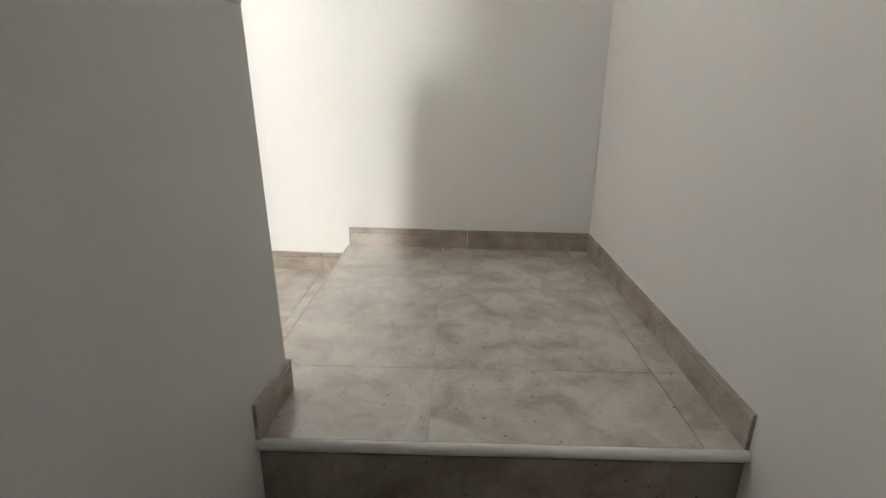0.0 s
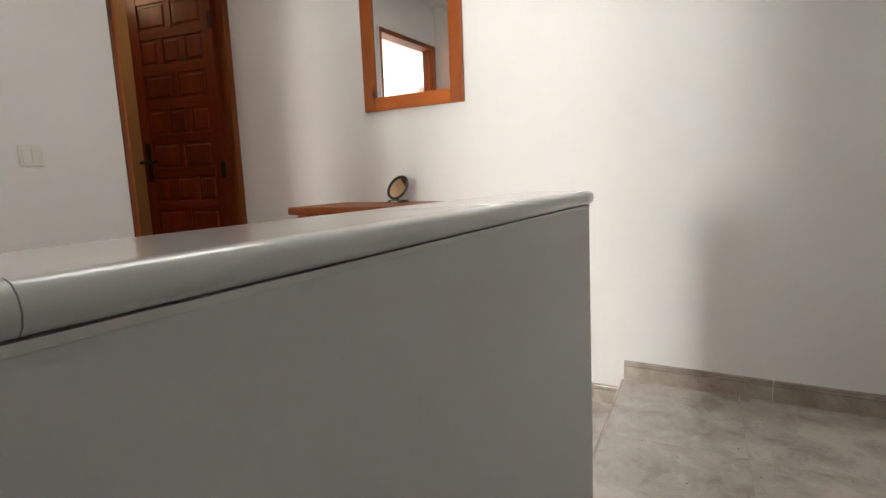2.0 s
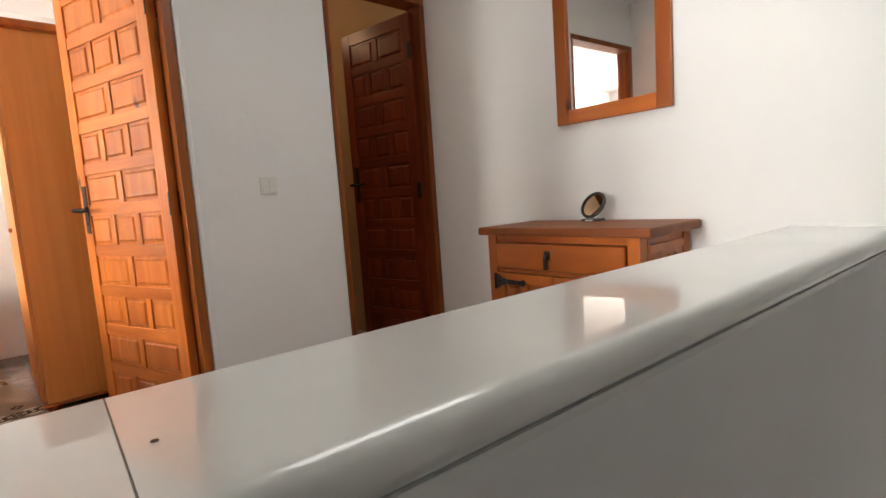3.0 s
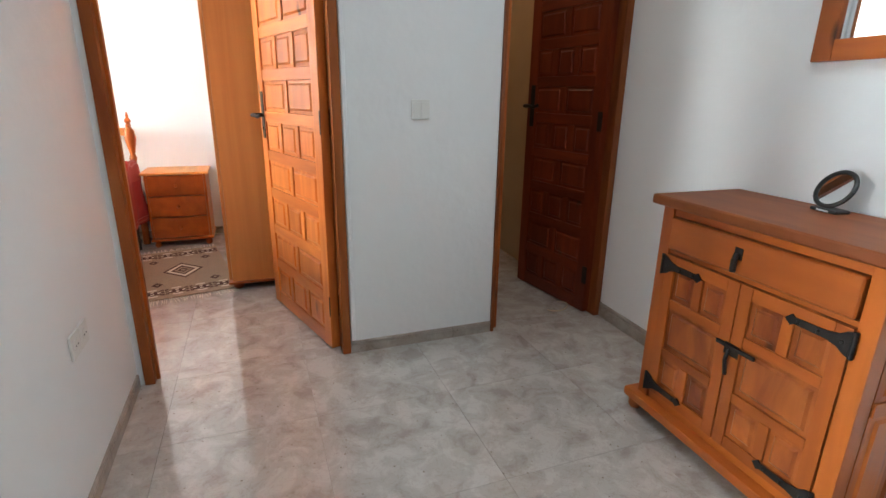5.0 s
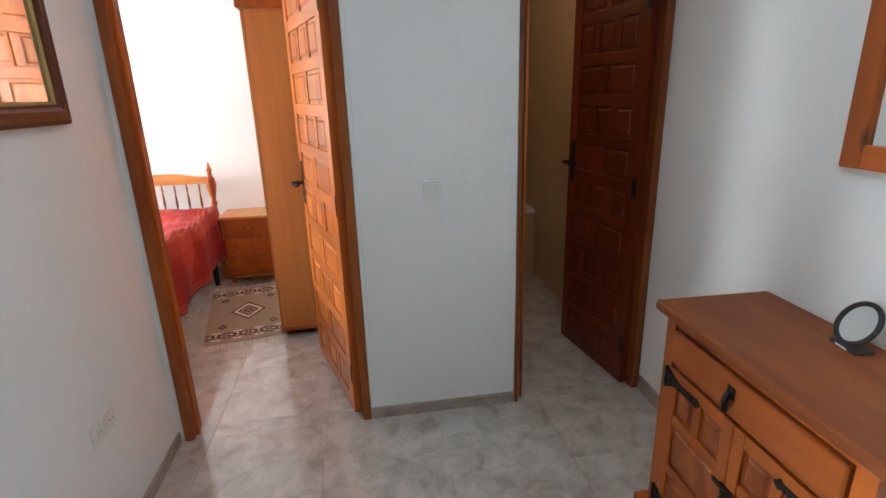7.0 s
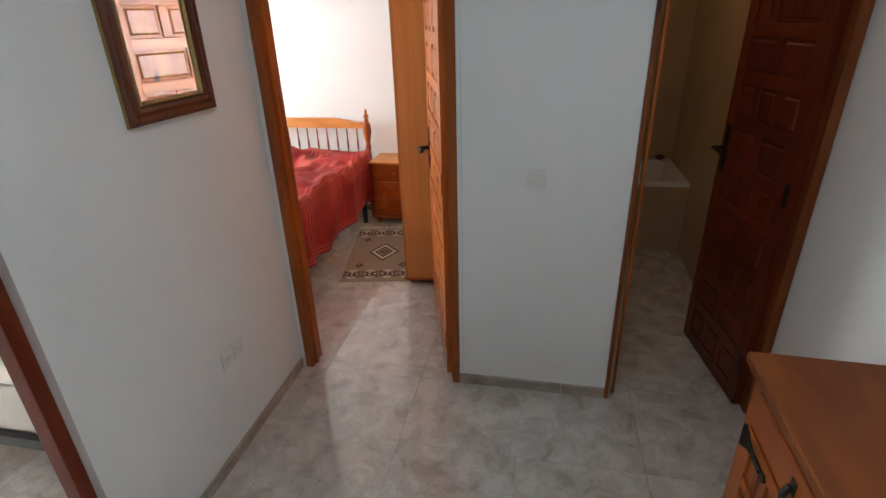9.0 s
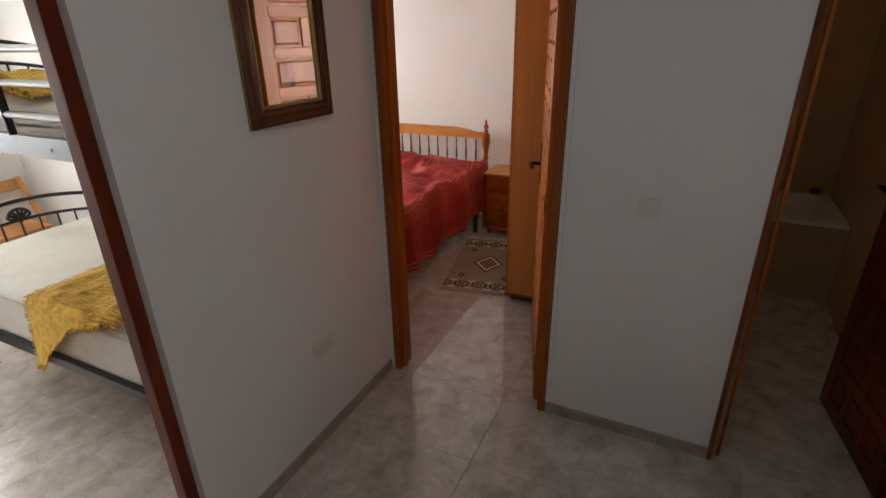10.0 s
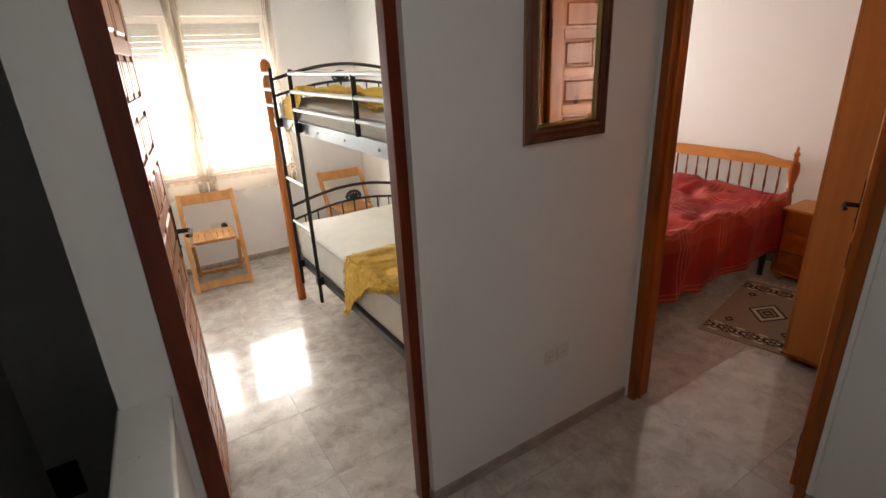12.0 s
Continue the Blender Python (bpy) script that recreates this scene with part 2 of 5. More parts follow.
# ---- mesh helpers ----
def box(bm, x0, x1, y0, y1, z0, z1, bevel=0.0, segments=2):
    m = Matrix.LocRotScale(((x0 + x1) / 2, (y0 + y1) / 2, (z0 + z1) / 2), None, (x1 - x0, y1 - y0, z1 - z0))
    made = bmesh.ops.create_cube(bm, size=1, matrix=m)["verts"]
    if bevel:
        edges = list({e for v in made for e in v.link_edges})
        bmesh.ops.bevel(bm, geom=edges, offset=bevel, segments=segments, profile=0.6, affect="EDGES")
    return bm


def rod(bm, a, b, r, seg=12, r2=None):
    a, b = Vector(a), Vector(b)
    d = b - a
    m = Matrix.Translation((a + b) / 2) @ d.to_track_quat("Z", "Y").to_matrix().to_4x4()
    bmesh.ops.create_cone(bm, cap_ends=True, segments=seg, radius1=r, radius2=r if r2 is None else r2, depth=d.length, matrix=m)
    return bm


def tube(bm, pts, r, seg=8, flat=1.0):
    pts = [Vector(p) for p in pts]
    rings = []
    side = None
    for i, p in enumerate(pts):
        t = (pts[min(i + 1, len(pts) - 1)] - pts[max(i - 1, 0)]).normalized()
        if side is None:
            side = t.orthogonal().normalized()
        side = (side - t * side.dot(t)).normalized()
        up = t.cross(side)
        rings.append([bm.verts.new(p + (side * math.cos(a) * r + up * math.sin(a) * r * flat)) for a in (2 * math.pi * k / seg for k in range(seg))])
    for p, q in zip(rings, rings[1:]):
        for k in range(seg):
            bm.faces.new((p[k], p[(k + 1) % seg], q[(k + 1) % seg], q[k]))
    bm.faces.new(rings[0][::-1])
    bm.faces.new(rings[-1])
    return bm


def lathe(bm, profile, x=0.0, y=0.0, seg=16):
    rings = [[bm.verts.new((x + r * math.cos(2 * math.pi * k / seg), y + r * math.sin(2 * math.pi * k / seg), z)) for k in range(seg)] for z, r in profile]
    for p, q in zip(rings, rings[1:]):
        for k in range(seg):
            bm.faces.new((p[k], p[(k + 1) % seg], q[(k + 1) % seg], q[k]))
    bm.faces.new(rings[0][::-1])
    bm.faces.new(rings[-1])
    return bm


def prism(bm, outline, y0, y1):
    """An outline in x and z, pulled from y0 to y1."""
    a = [bm.verts.new((x, y0, z)) for x, z in outline]
    b = [bm.verts.new((x, y1, z)) for x, z in outline]
    bm.faces.new(a)
    bm.faces.new(b[::-1])
    n = len(a)
    for k in range(n):
        bm.faces.new((a[k], b[k], b[(k + 1) % n], a[(k + 1) % n]))
    bmesh.ops.recalc_face_normals(bm, faces=bm.faces)
    return bm


def weigh_normals(me):
    """Large faces stay flat to their rims: each corner's normal leans to the larger face."""
    around = [[] for _ in me.vertices]
    for p in me.polygons:
        for v in p.vertices:
            around[v].append((p.normal.copy(), p.area))
    limit = math.cos(radians(35))
    normals = [None] * len(me.loops)
    for p in me.polygons:
        n = p.normal.copy()
        for li in p.loop_indices:
            total = Vector()
            for m, area in around[me.loops[li].vertex_index]:
                if n.dot(m) > limit:
                    total += m * area * area
            normals[li] = total.normalized() if total.length else n
    me.normals_split_custom_set(normals)


def mesh_of(name, bm, mat, smooth=False):
    me = bpy.data.meshes.new(name)
    bmesh.ops.recalc_face_normals(bm, faces=bm.faces)
    bm.to_mesh(me)
    bm.free()
    me.materials.append(mat)
    if smooth:
        me.shade_smooth()
        me.set_sharp_from_angle(angle=radians(35))
        weigh_normals(me)
    return me


def part(name, bm, mat, parent=None, label="", smooth=True, kind=""):
    ob = new(name, mesh_of(name, bm, mat, smooth))
    ob.parent = parent
    return tagged(ob, label=label, kind=kind)


def again(name, me, parent, place=(0, 0, 0), scale=(1, 1, 1)):
    ob = new(name, me)
    ob.parent, ob.location, ob.scale = parent, place, scale
    return ob


def thing(name, label, category, m=None, group=""):
    ob = new(name)
    ob.empty_display_size = 0.1
    ob.matrix_world = m or Matrix()
    return tagged(ob, label, category, group)


def B(*a, **k):
    return box(bmesh.new(), *a, **k)


def structure(name, boxes, mat, label=""):
    bm = bmesh.new()
    for b in boxes:
        box(bm, *b)
    return part(name, bm, mat, None, label, False, "structure")


# ---- the plan ----
FH = -0.120     # floor of the hall and the rooms; the landing is 0
CZ = 2.45
XC = -2.79      # wall with the light switch
YP = 0.008      # wall with the narrow mirror
XR = 0.455      # wall right of the stairs
XE = -0.585     # edge of the landing
YN = 0.953      # nosing of the landing
BX0, BX1 = -1.540, -0.722   # bunk-room doorway in the wall
XS = -0.578     # stair side of the stub wall
DH = 2.09       # height of the door openings over zero
YB = -3.50      # window wall
XF = -5.30      # far wall of the bedroom
B0, B1 = 0.030, 0.905       # bedroom doorway
T0, T1 = 1.638, 2.326       # bathroom doorway
SLANT = -1.98   # degrees by which the wall with the pine mirror is out of square


def yw(x):
    """Where the wall with the pine mirror stands at x."""
    return 2.216 + 0.0346 * (0.455 - x)


def plan(name, pts, z0, z1, mat, label="", kind="structure"):
    """A wall from its corners in plan."""
    bm = bmesh.new()
    a = [bm.verts.new((x, y, z0)) for x, y in pts]
    c = [bm.verts.new((x, y, z1)) for x, y in pts]
    bm.faces.new(a)
    bm.faces.new(c)
    for k in range(len(a)):
        bm.faces.new((a[k], a[(k + 1) % len(a)], c[(k + 1) % len(a)], c[k]))
    return part(name, bm, mat, None, label, False, kind)


plan("wall_north", [(-5.62, yw(-5.62)), (0.575, yw(0.575)), (0.575, 2.56), (-5.62, 2.56)], -2.8, CZ, WHITE, "white painted plaster wall behind the dresser")
structure("wall_east", [(XR, XR + 0.12, -3.70, yw(XR) - 0.003, -2.8, CZ)], WHITE, "white painted plaster wall along the stairs")
structure("wall_west", [(XC - 0.10, XC, B1, T0, FH - 0.1, CZ), (XC - 0.10, XC, B0, B1, DH, CZ), (XC - 0.10, XC, T0, T1, DH, CZ), (XC - 0.10, XC, YP, B0, FH - 0.1, CZ)], WHITE, "white plaster wall between the two doorways")
structure("wall_south", [(-2.89, BX0, YP - 0.11, YP, FH - 0.1, CZ), (BX0, BX1, YP - 0.11, YP, DH, CZ), (BX1, XS, YP - 0.30, YP, FH - 0.1, CZ)], WHITE, "white plaster wall with the narrow mirror")
structure("wall_stairwell", [(-0.66, XS, YB, YP - 0.30, -2.8, CZ), (-0.70, XS, YP - 0.30, YP, -2.8, FH - 0.1)], WHITE, "white wall between stairwell and bunk room")
structure("wall_partition", [(-3.00, -2.90, YB, YP - 0.11, FH - 0.1, CZ)], WHITE, "white partition wall between the bedrooms")
WX = ((-2.12, -0.90), (-4.65, -3.35))
WZ = (0.77, 2.09)
structure("wall_windows", [(-5.62, WX[1][0], YB - 0.2, YB, -2.8, CZ), (WX[1][1], WX[0][0], YB - 0.2, YB, -2.8, CZ), (WX[0][1], XR + 0.12, YB - 0.2, YB, -2.8, CZ)]
          + [(a, b, YB - 0.2, YB, -2.8, WZ[0]) for a, b in WX] + [(a, b, YB - 0.2, YB, WZ[1], CZ) for a, b in WX], WHITE, "white outer wall with two windows")
structure("wall_bedroom", [(XF - 0.3, XF, YB, 0.96, FH - 0.1, CZ)], WHITE, "white bedroom wall behind the headboard")
structure("wall_between", [(XF, XC - 0.10, 0.96, 1.05, FH - 0.1, CZ)], WHITE, "white wall between bedroom and bathroom")
structure("wall_bathroom", [(-5.62, -5.46, 1.05, yw(-5.5), FH - 0.1, CZ)], BATH, "beige tiled bathroom wall")
plan("bathroom_tiling", [(-5.46, yw(-5.46) - 0.008), (XC - 0.10, yw(XC - 0.1) - 0.008), (XC - 0.10, yw(XC - 0.1)), (-5.46, yw(-5.46))], FH, CZ, BATH, "beige glazed wall tiles")
structure("bathroom_tiling_side", [(-5.46, XC - 0.10, 1.05, 1.058, FH, CZ)], BATH, "beige glazed wall tiles")
# unseen hole in the hall ceiling, added to hold the fill lamp
FILL_GAP = (-1.65, -0.87, 0.83, 1.82)
structure("ceiling", [(-5.62, FILL_GAP[0], YB - 0.2, 2.56, CZ, CZ + 0.12), (FILL_GAP[1], 0.575, YB - 0.2, 2.56, CZ, CZ + 0.12), (FILL_GAP[0], FILL_GAP[1], YB - 0.2, FILL_GAP[2], CZ, CZ + 0.12), (FILL_GAP[0], FILL_GAP[1], FILL_GAP[3], 2.56, CZ, CZ + 0.12)], CEIL, "white plaster ceiling")
# the half wall runs a few degrees out of square and leans a little at its end
PAR = pose(-0.637, 0.0, 0.0, 0, 0, -4.13)
PW, PL = 0.0605, 1.075
bm = bmesh.new()
pv = [bm.verts.new(p) for p in ((-PW, YP, -2.8), (PW, YP, -2.8), (PW, 1.24, -2.8), (-PW, 1.24, -2.8), (-PW, YP, 0.795), (PW, YP, 0.795), (PW, PL, 0.795), (-PW, PL, 0.795), (PW, 1.125, 0), (-PW, 1.125, 0))]
for f in ((0, 1, 5, 4), (1, 2, 8, 6, 5), (2, 3, 9, 8), (8, 9, 7, 6), (3, 0, 4, 7, 9), (4, 5, 6, 7), (3, 2, 1, 0)):
    bm.faces.new([pv[k] for k in f])
part("parapet", bm, WHITE, None, "white plastered half wall beside the stairs", False, "structure").matrix_basis = PAR
structure("ground_floor", [(-5.62, 0.575, -3.70, 2.56, -2.9, -2.8)], TILE, "tiled lower floor at the foot of the stairs")
structure("ground", [(-400, 400, -400, -3.73, -3.0, -2.95)], ASPH, "pale concrete yard")


part("plaster_bead", box(bmesh.new(), XC + 0.0005, XC + 0.022, B1 + 0.0005, B1 + 0.021, FH + 0.07, DH, 0.008, 3), WHITE, None, "white plaster bead beside the door frame", True, "structure")


# ---- doors ----
def panel_mesh(w, h, wood_mat):
    """A raised field: sloping sides round a flat middle, y is the thickness."""
    bm = bmesh.new()
    s, t = 0.008, 0.007
    e = min(0.015, w * 0.16)
    outer = [(-w / 2, -h / 2), (w / 2, -h / 2), (w / 2, h / 2), (-w / 2, h / 2)]
    mid = [(x * (1 - 2 * e / w), z * (1 - 2 * e / h)) for x, z in outer]
    inner = [(x * (1 - 2 * (e + s) / w), z * (1 - 2 * (e + s) / h)) for x, z in outer]
    loops = [[bm.verts.new((x, y, z)) for x, z in o] for o, y in ((outer, 0.0), (mid, 0.001), (inner, t))]
    for p, q in zip(loops, loops[1:]):
        for k in range(4):
            bm.faces.new((p[k], p[(k + 1) % 4], q[(k + 1) % 4], q[k]))
    bm.faces.new(loops[-1])
    return mesh_of("panel", bm, wood_mat)


def door_handle(leaf, x, z, side, length=0.11):
    """side: +1 or -1, the face on which it sits. The lever points to the hinge."""
    s = side
    h = part("handle", box(bmesh.new(), x - 0.018, x + 0.018, min(s * 0.0215, s * 0.026), max(s * 0.0215, s * 0.026), z - 0.12, z + 0.12, 0.002), IRON, leaf, "black iron handle")
    part("boss", rod(bmesh.new(), (x, s * 0.024, z), (x, s * 0.080, z), 0.011), IRON, h)
    part("lever", tube(bmesh.new(), [(x + 0.012, s * 0.078, z), (x - 0.03, s * 0.080, z + 0.002), (x - length * 0.7, s * 0.078, z - 0.006), (x - length, s * 0.070, z + 0.006)], 0.0095, 8), IRON, h)
    part("keyhole", rod(bmesh.new(), (x, s * 0.0255, z - 0.07), (x, s * 0.030, z - 0.07), 0.008), IRON, h)


def door_leaf(name, label, m, width, height, lever=1.07, woods=None, plate=0.03):
    up, across = woods or (DOORW, DOORX)
    leaf = thing(name, label, "door", m)
    core = 0.0125
    part("core_board", B(0.05, width - 0.05, -core, core, 0.05, height - 0.05), up, leaf)
    st = 0.075
    rail = 0.055
    T = 0.0215
    part("stile", B(0, st, -T, T, 0, height, bevel=0.003), up, leaf)
    part("stile", B(width - st, width, -T, T, 0, height, bevel=0.003), up, leaf)
    rows = 10
    pitch = (height - rail - 0.04) / rows
    rail_me = mesh_of("rail", B(st + 0.0005, width - st - 0.0005, -T + 0.001, T - 0.001, -rail / 2, rail / 2, bevel=0.003), across)
    for k in range(1, rows):
        again("rail", rail_me, leaf, (0, 0, rail / 2 + 0.02 + k * pitch))
    part("bottom_rail", B(st + 0.0005, width - st - 0.0005, -T + 0.001, T - 0.001, 0, rail + 0.02, bevel=0.003), across, leaf)
    part("top_rail", B(st + 0.0005, width - st - 0.0005, -T + 0.001, T - 0.001, height - rail - 0.02, height, bevel=0.003), across, leaf)
    mw = 0.04
    inner = width - 2 * st
    ph = pitch - rail
    mull = mesh_of("mullion", B(-mw / 2, mw / 2, -T + 0.002, T - 0.002, -ph / 2 + 0.0005, ph / 2 - 0.0005, bevel=0.003), up)
    panels = {n: panel_mesh((inner - (n - 1) * mw) / n, ph, up) for n in (2, 3)}
    for k in range(rows):
        n = 3 if k % 2 == 0 else 2
        w = (inner - (n - 1) * mw) / n
        z = rail / 2 + 0.02 + (k + 0.5) * pitch
        for j in range(n):
            x = st + w / 2 + j * (w + mw)
            a = again("panel", panels[n], leaf, (x, core, z))
            b = again("panel", panels[n], leaf, (x, -core, z))
            b.rotation_euler = (0, 0, math.pi)
            if j:
                again("mullion", mull, leaf, (x - w / 2 - mw / 2, 0, z))
    for z in (0.22, height / 2, height - 0.22):
        h = part("hinge", B(-0.004, plate, -T - 0.003, -T + 0.0, z - 0.05, z + 0.05, bevel=0.001), IRON, leaf, "black iron hinge")
        part("hinge_pin", rod(bmesh.new(), (-0.006, -T - 0.004, z - 0.055), (-0.006, -T - 0.004, z + 0.055), 0.007), IRON, h)
        h = part("hinge", B(-0.004, plate, T, T + 0.003, z - 0.05, z + 0.05, bevel=0.001), IRON, leaf, "black iron hinge")
    for s in (1, -1):
        door_handle(leaf, width - 0.05, lever, s)
    return leaf


def at(x, y, z, turn=0):
    return pose(x, y, z, 0, 0, turn)


def frame_west(name, y0, y1, label, mat):
    """The lining of a doorway in the wall at XC."""
    f = thing(name, label, "door frame", at(XC, 0, FH))
    w = 0.04
    x0, x1 = -0.112, 0.012
    wl = w if y0 < 1 else 0.018
    part("jamb", B(x0, x1, y0 + 0.001, y0 + wl, 0.001, DH - FH - w - 0.0005, bevel=0.003), mat, f)
    part("jamb", B(x0, x1, y1 - w, y1 - 0.001, 0.001, DH - FH - w - 0.0005, bevel=0.003), mat, f)
    part("head", B(x0, x1, y0 + 0.001, y1 - 0.001, DH - FH - w, DH - FH - 0.001, bevel=0.003), FRAMEX, f)
    part("stop", B(-0.045, -0.03, y0 + w, y0 + w + 0.012, 0.001, DH - FH - w - 0.001), PINE, f)
    return f


frame_west("bedroom_door_frame", B0, B1, "honey pine door frame with dark knots, bedroom doorway", JAMBW)
frame_west("bathroom_door_frame", T0, T1, "dark pine door frame of the narrow bathroom doorway", FRAMEW)
f = thing("bunk_room_door_frame", "pine door frame of the bunk room doorway, darkened to dark red for shade", "door frame", at(0, 0, FH))
# jambs and head take the pine whose colour already holds the shade
part("jamb", B(BX0 + 0.001, BX0 + 0.045, YP - 0.085, YP - 0.032, 0.001, DH - FH - 0.0405, bevel=0.003), SHADEW, f)
part("jamb", B(BX1 - 0.062, BX1 - 0.001, YP - 0.31, YP + 0.006, 0.001, DH - FH - 0.0405, bevel=0.003), SHADEW, f)
part("head", B(BX0 + 0.001, BX1 - 0.001, YP - 0.13, YP - 0.0, DH - FH - 0.04, DH - FH - 0.001, bevel=0.003), SHADEX, f)

door_leaf("bedroom_door", "open honey pine door with rows of raised panels, beside the wardrobe", at(-2.850, 0.843, FH + 0.008, 197), 0.77, 2.13, plate=0.004)
# bathroom leaf stands in shade, so its pine is coloured darker and redder
door_leaf("bathroom_door", "half-open pine door with raised panels, shade put into its dark red colour, at the bathroom", at(-2.835, 2.268, FH + 0.008, 188), 0.63, 2.13, 1.13, (SHADEW, SHADEX))
door_leaf("bunk_room_door", "wide open red-brown pine door with raised panels, into the bunk room", at(BX1 - 0.034, YP - 0.325, FH + 0.008, 262), 0.74, 2.13, 1.12)
stop = thing("door_stop", "small clear plastic door stop on the floor by the bathroom door", "door stop", at(-2.95, 2.14, FH))
part("loop", tube(bmesh.new(), [(0.060 * math.cos(a), 0.075 * math.sin(a), 0.006 + 0.012 * max(0.0, math.sin(a))) for a in (math.pi * (-0.35 + 1.15 * k / 14) for k in range(15))], 0.0045, 8), STOPPER, stop)


# ---- mirrors and fittings ----
pm = thing("pine_wall_mirror", "rectangular mirror in a flat orange pine frame, over the dresser", "mirror", pose(-1.554, yw(-1.554), 1.194, 0, 0, SLANT))
W2, H, FW = 0.274, 0.76, 0.064
part("frame_side", B(-W2, -W2 + FW, -0.022, -0.001, 0, H, bevel=0.003), PINE, pm)
part("frame_side", B(W2 - FW, W2, -0.022, -0.001, 0, H, bevel=0.003), PINE, pm)
part("frame_rail", B(-W2 + FW + 0.0005, W2 - FW - 0.0005, -0.0215, -0.001, 0, FW, bevel=0.003), PINE_X, pm)
part("frame_rail", B(-W2 + FW + 0.0005, W2 - FW - 0.0005, -0.0215, -0.001, H - FW, H, bevel=0.003), PINE_X, pm)
part("glass", B(-W2 + FW - 0.004, W2 - FW + 0.004, -0.008, -0.004, FW - 0.004, H - FW + 0.004), MIRROR, pm, "clear mirror glass", False)

nm = thing("narrow_wall_mirror", "narrow mirror in a dark wood frame with a gilded lip", "mirror", at(-2.230, YP + 0.0062, 1.360, -1.6))
W2, H, FW = 0.211, 0.84, 0.075


def mitre_frame(name, w, h, prof, mat, parent):
    """prof: distance from the outer edge and depth, round a frame in x and z."""
    for k in range(4):
        bm = bmesh.new()
        c = [(-w, 0, 1, 1), (w, 0, -1, 1), (w, h, -1, -1), (-w, h, 1, -1)]
        a, b = c[k], c[(k + 1) % 4]
        rows = [[bm.verts.new((p[0] + p[2] * d, y, p[1] + p[3] * d)) for d, y in prof] for p in (a, b)]
        for j in range(len(prof) - 1):
            bm.faces.new((rows[0][j], rows[0][j + 1], rows[1][j + 1], rows[1][j]))
        bm.faces.new((rows[0][0], rows[0][-1], rows[1][-1], rows[1][0]))
        bm.faces.new(rows[0])
        bm.faces.new(rows[1][::-1])
        part(name, bm, mat, parent)


mitre_frame("frame_moulding", W2, H, [(0, 0.001), (0, 0.018), (0.012, 0.026), (0.026, 0.022), (0.040, 0.028), (0.052, 0.022), (0.055, 0.012), (0.055, 0.001)], DARKW, nm)
mitre_frame("gilded_lip", W2 - 0.055, H - 0.11, [(0, 0.001), (0, 0.016), (0.006, 0.019), (0.014, 0.013), (0.014, 0.001)], GOLD, nm)
for ob in nm.children:
    if ob.name.startswith("gilded_lip"):
        ob.location.z = 0.055
mitre_frame("gilded_edge", W2 + 0.002, H + 0.004, [(0, 0.001), (0, 0.010), (0.0018, 0.012), (0.0018, 0.001)], GOLD, nm)
for ob in nm.children:
    if ob.name.startswith("gilded_edge"):
        ob.location.z = -0.002
part("glass", B(-W2 + 0.066, W2 - 0.066, 0.004, 0.008, 0.066, H - 0.066), MIRROR, nm, "clear mirror glass", False)

sw = thing("light_switch", "white double rocker light switch on the plaster wall", "light switch", at(XC, 1.250, 1.012))
part("plate", B(0.001, 0.010, -0.042, 0.042, -0.042, 0.042, bevel=0.003), PLASTIC, sw)
for y in (-0.0165, 0.0165):
    r = part("rocker", B(0.009, 0.014, y - 0.0155, y + 0.0155, -0.03, 0.03, bevel=0.0015), PLASTIC, sw)


def socket_thing(name, label, m, count):
    s = thing(name, label, "socket", m)
    for k in range(count):
        x = (k - (count - 1) / 2) * 0.078
        p = part("plate", B(x - 0.037, x + 0.037, 0.001, 0.009, -0.037, 0.037, bevel=0.003), PLASTIC, s)
        ring = part("well", rod(bmesh.new(), (x, 0.008, 0), (x, 0.0115, 0), 0.021, 20), PLASTIC, s)
        for dx in (-0.009, 0.009):
            part("hole", rod(bmesh.new(), (x + dx, 0.0105, 0), (x + dx, 0.0122, 0), 0.0028, 8), BLACKP, ring)
    return s


socket_thing("double_socket", "white double wall socket low on the plaster wall", at(-2.238, YP, 0.365), 2)
socket_thing("window_socket", "white double wall socket behind the folding chair", at(-1.38, YB, 0.29), 2)
plug = thing("plug_adapter", "round black plug adapter in the wall socket", "plug", at(-1.42, YB + 0.0125, 0.29))
part("body", rod(bmesh.new(), (0, 0, 0), (0, 0.035, 0), 0.028, 24, 0.024), BLACKP, plug)
part("collar", rod(bmesh.new(), (0, 0.0355, 0), (0, 0.040, 0), 0.016, 20), BLACKP, plug)
hallsock = None


# ---- dresser ----
dr = thing("dresser", "orange pine cabinet with black iron strap hinges, against the wall", "cabinet", pose(-2.02, 1.882, FH, 0, 0, SLANT))
DW, DD, DT = 0.83, 0.405, 0.869
bm = bmesh.new()
box(bm, 0, DW, 0, DD, DT - 0.036, DT, 0.012, 3)
part("top", bm, PINE_TOP, dr, "thick rounded pine top")
I, IR = 0.038, 0.054
part("side_panel", B(DW - IR - 0.022, DW - IR, I + 0.041, DD - 0.005, 0.07, DT - 0.0365), PINE, dr)
part("side_panel", B(I, I + 0.022, I + 0.041, DD - 0.005, 0.07, DT - 0.0365), PINE, dr)
part("back_panel", B(I + 0.023, DW - IR - 0.023, DD - 0.017, DD - 0.005, 0.07, DT - 0.0365), PINE, dr)
part("bottom_board", B(I + 0.023, DW - IR - 0.023, I + 0.041, DD - 0.018, 0.075, 0.095), PINE_X, dr)
for x in (I, DW - IR - 0.05):
    part("corner_post", B(x, x + 0.05, I - 0.012, I + 0.04, 0.07, DT - 0.0365, bevel=0.006), PINE, dr)
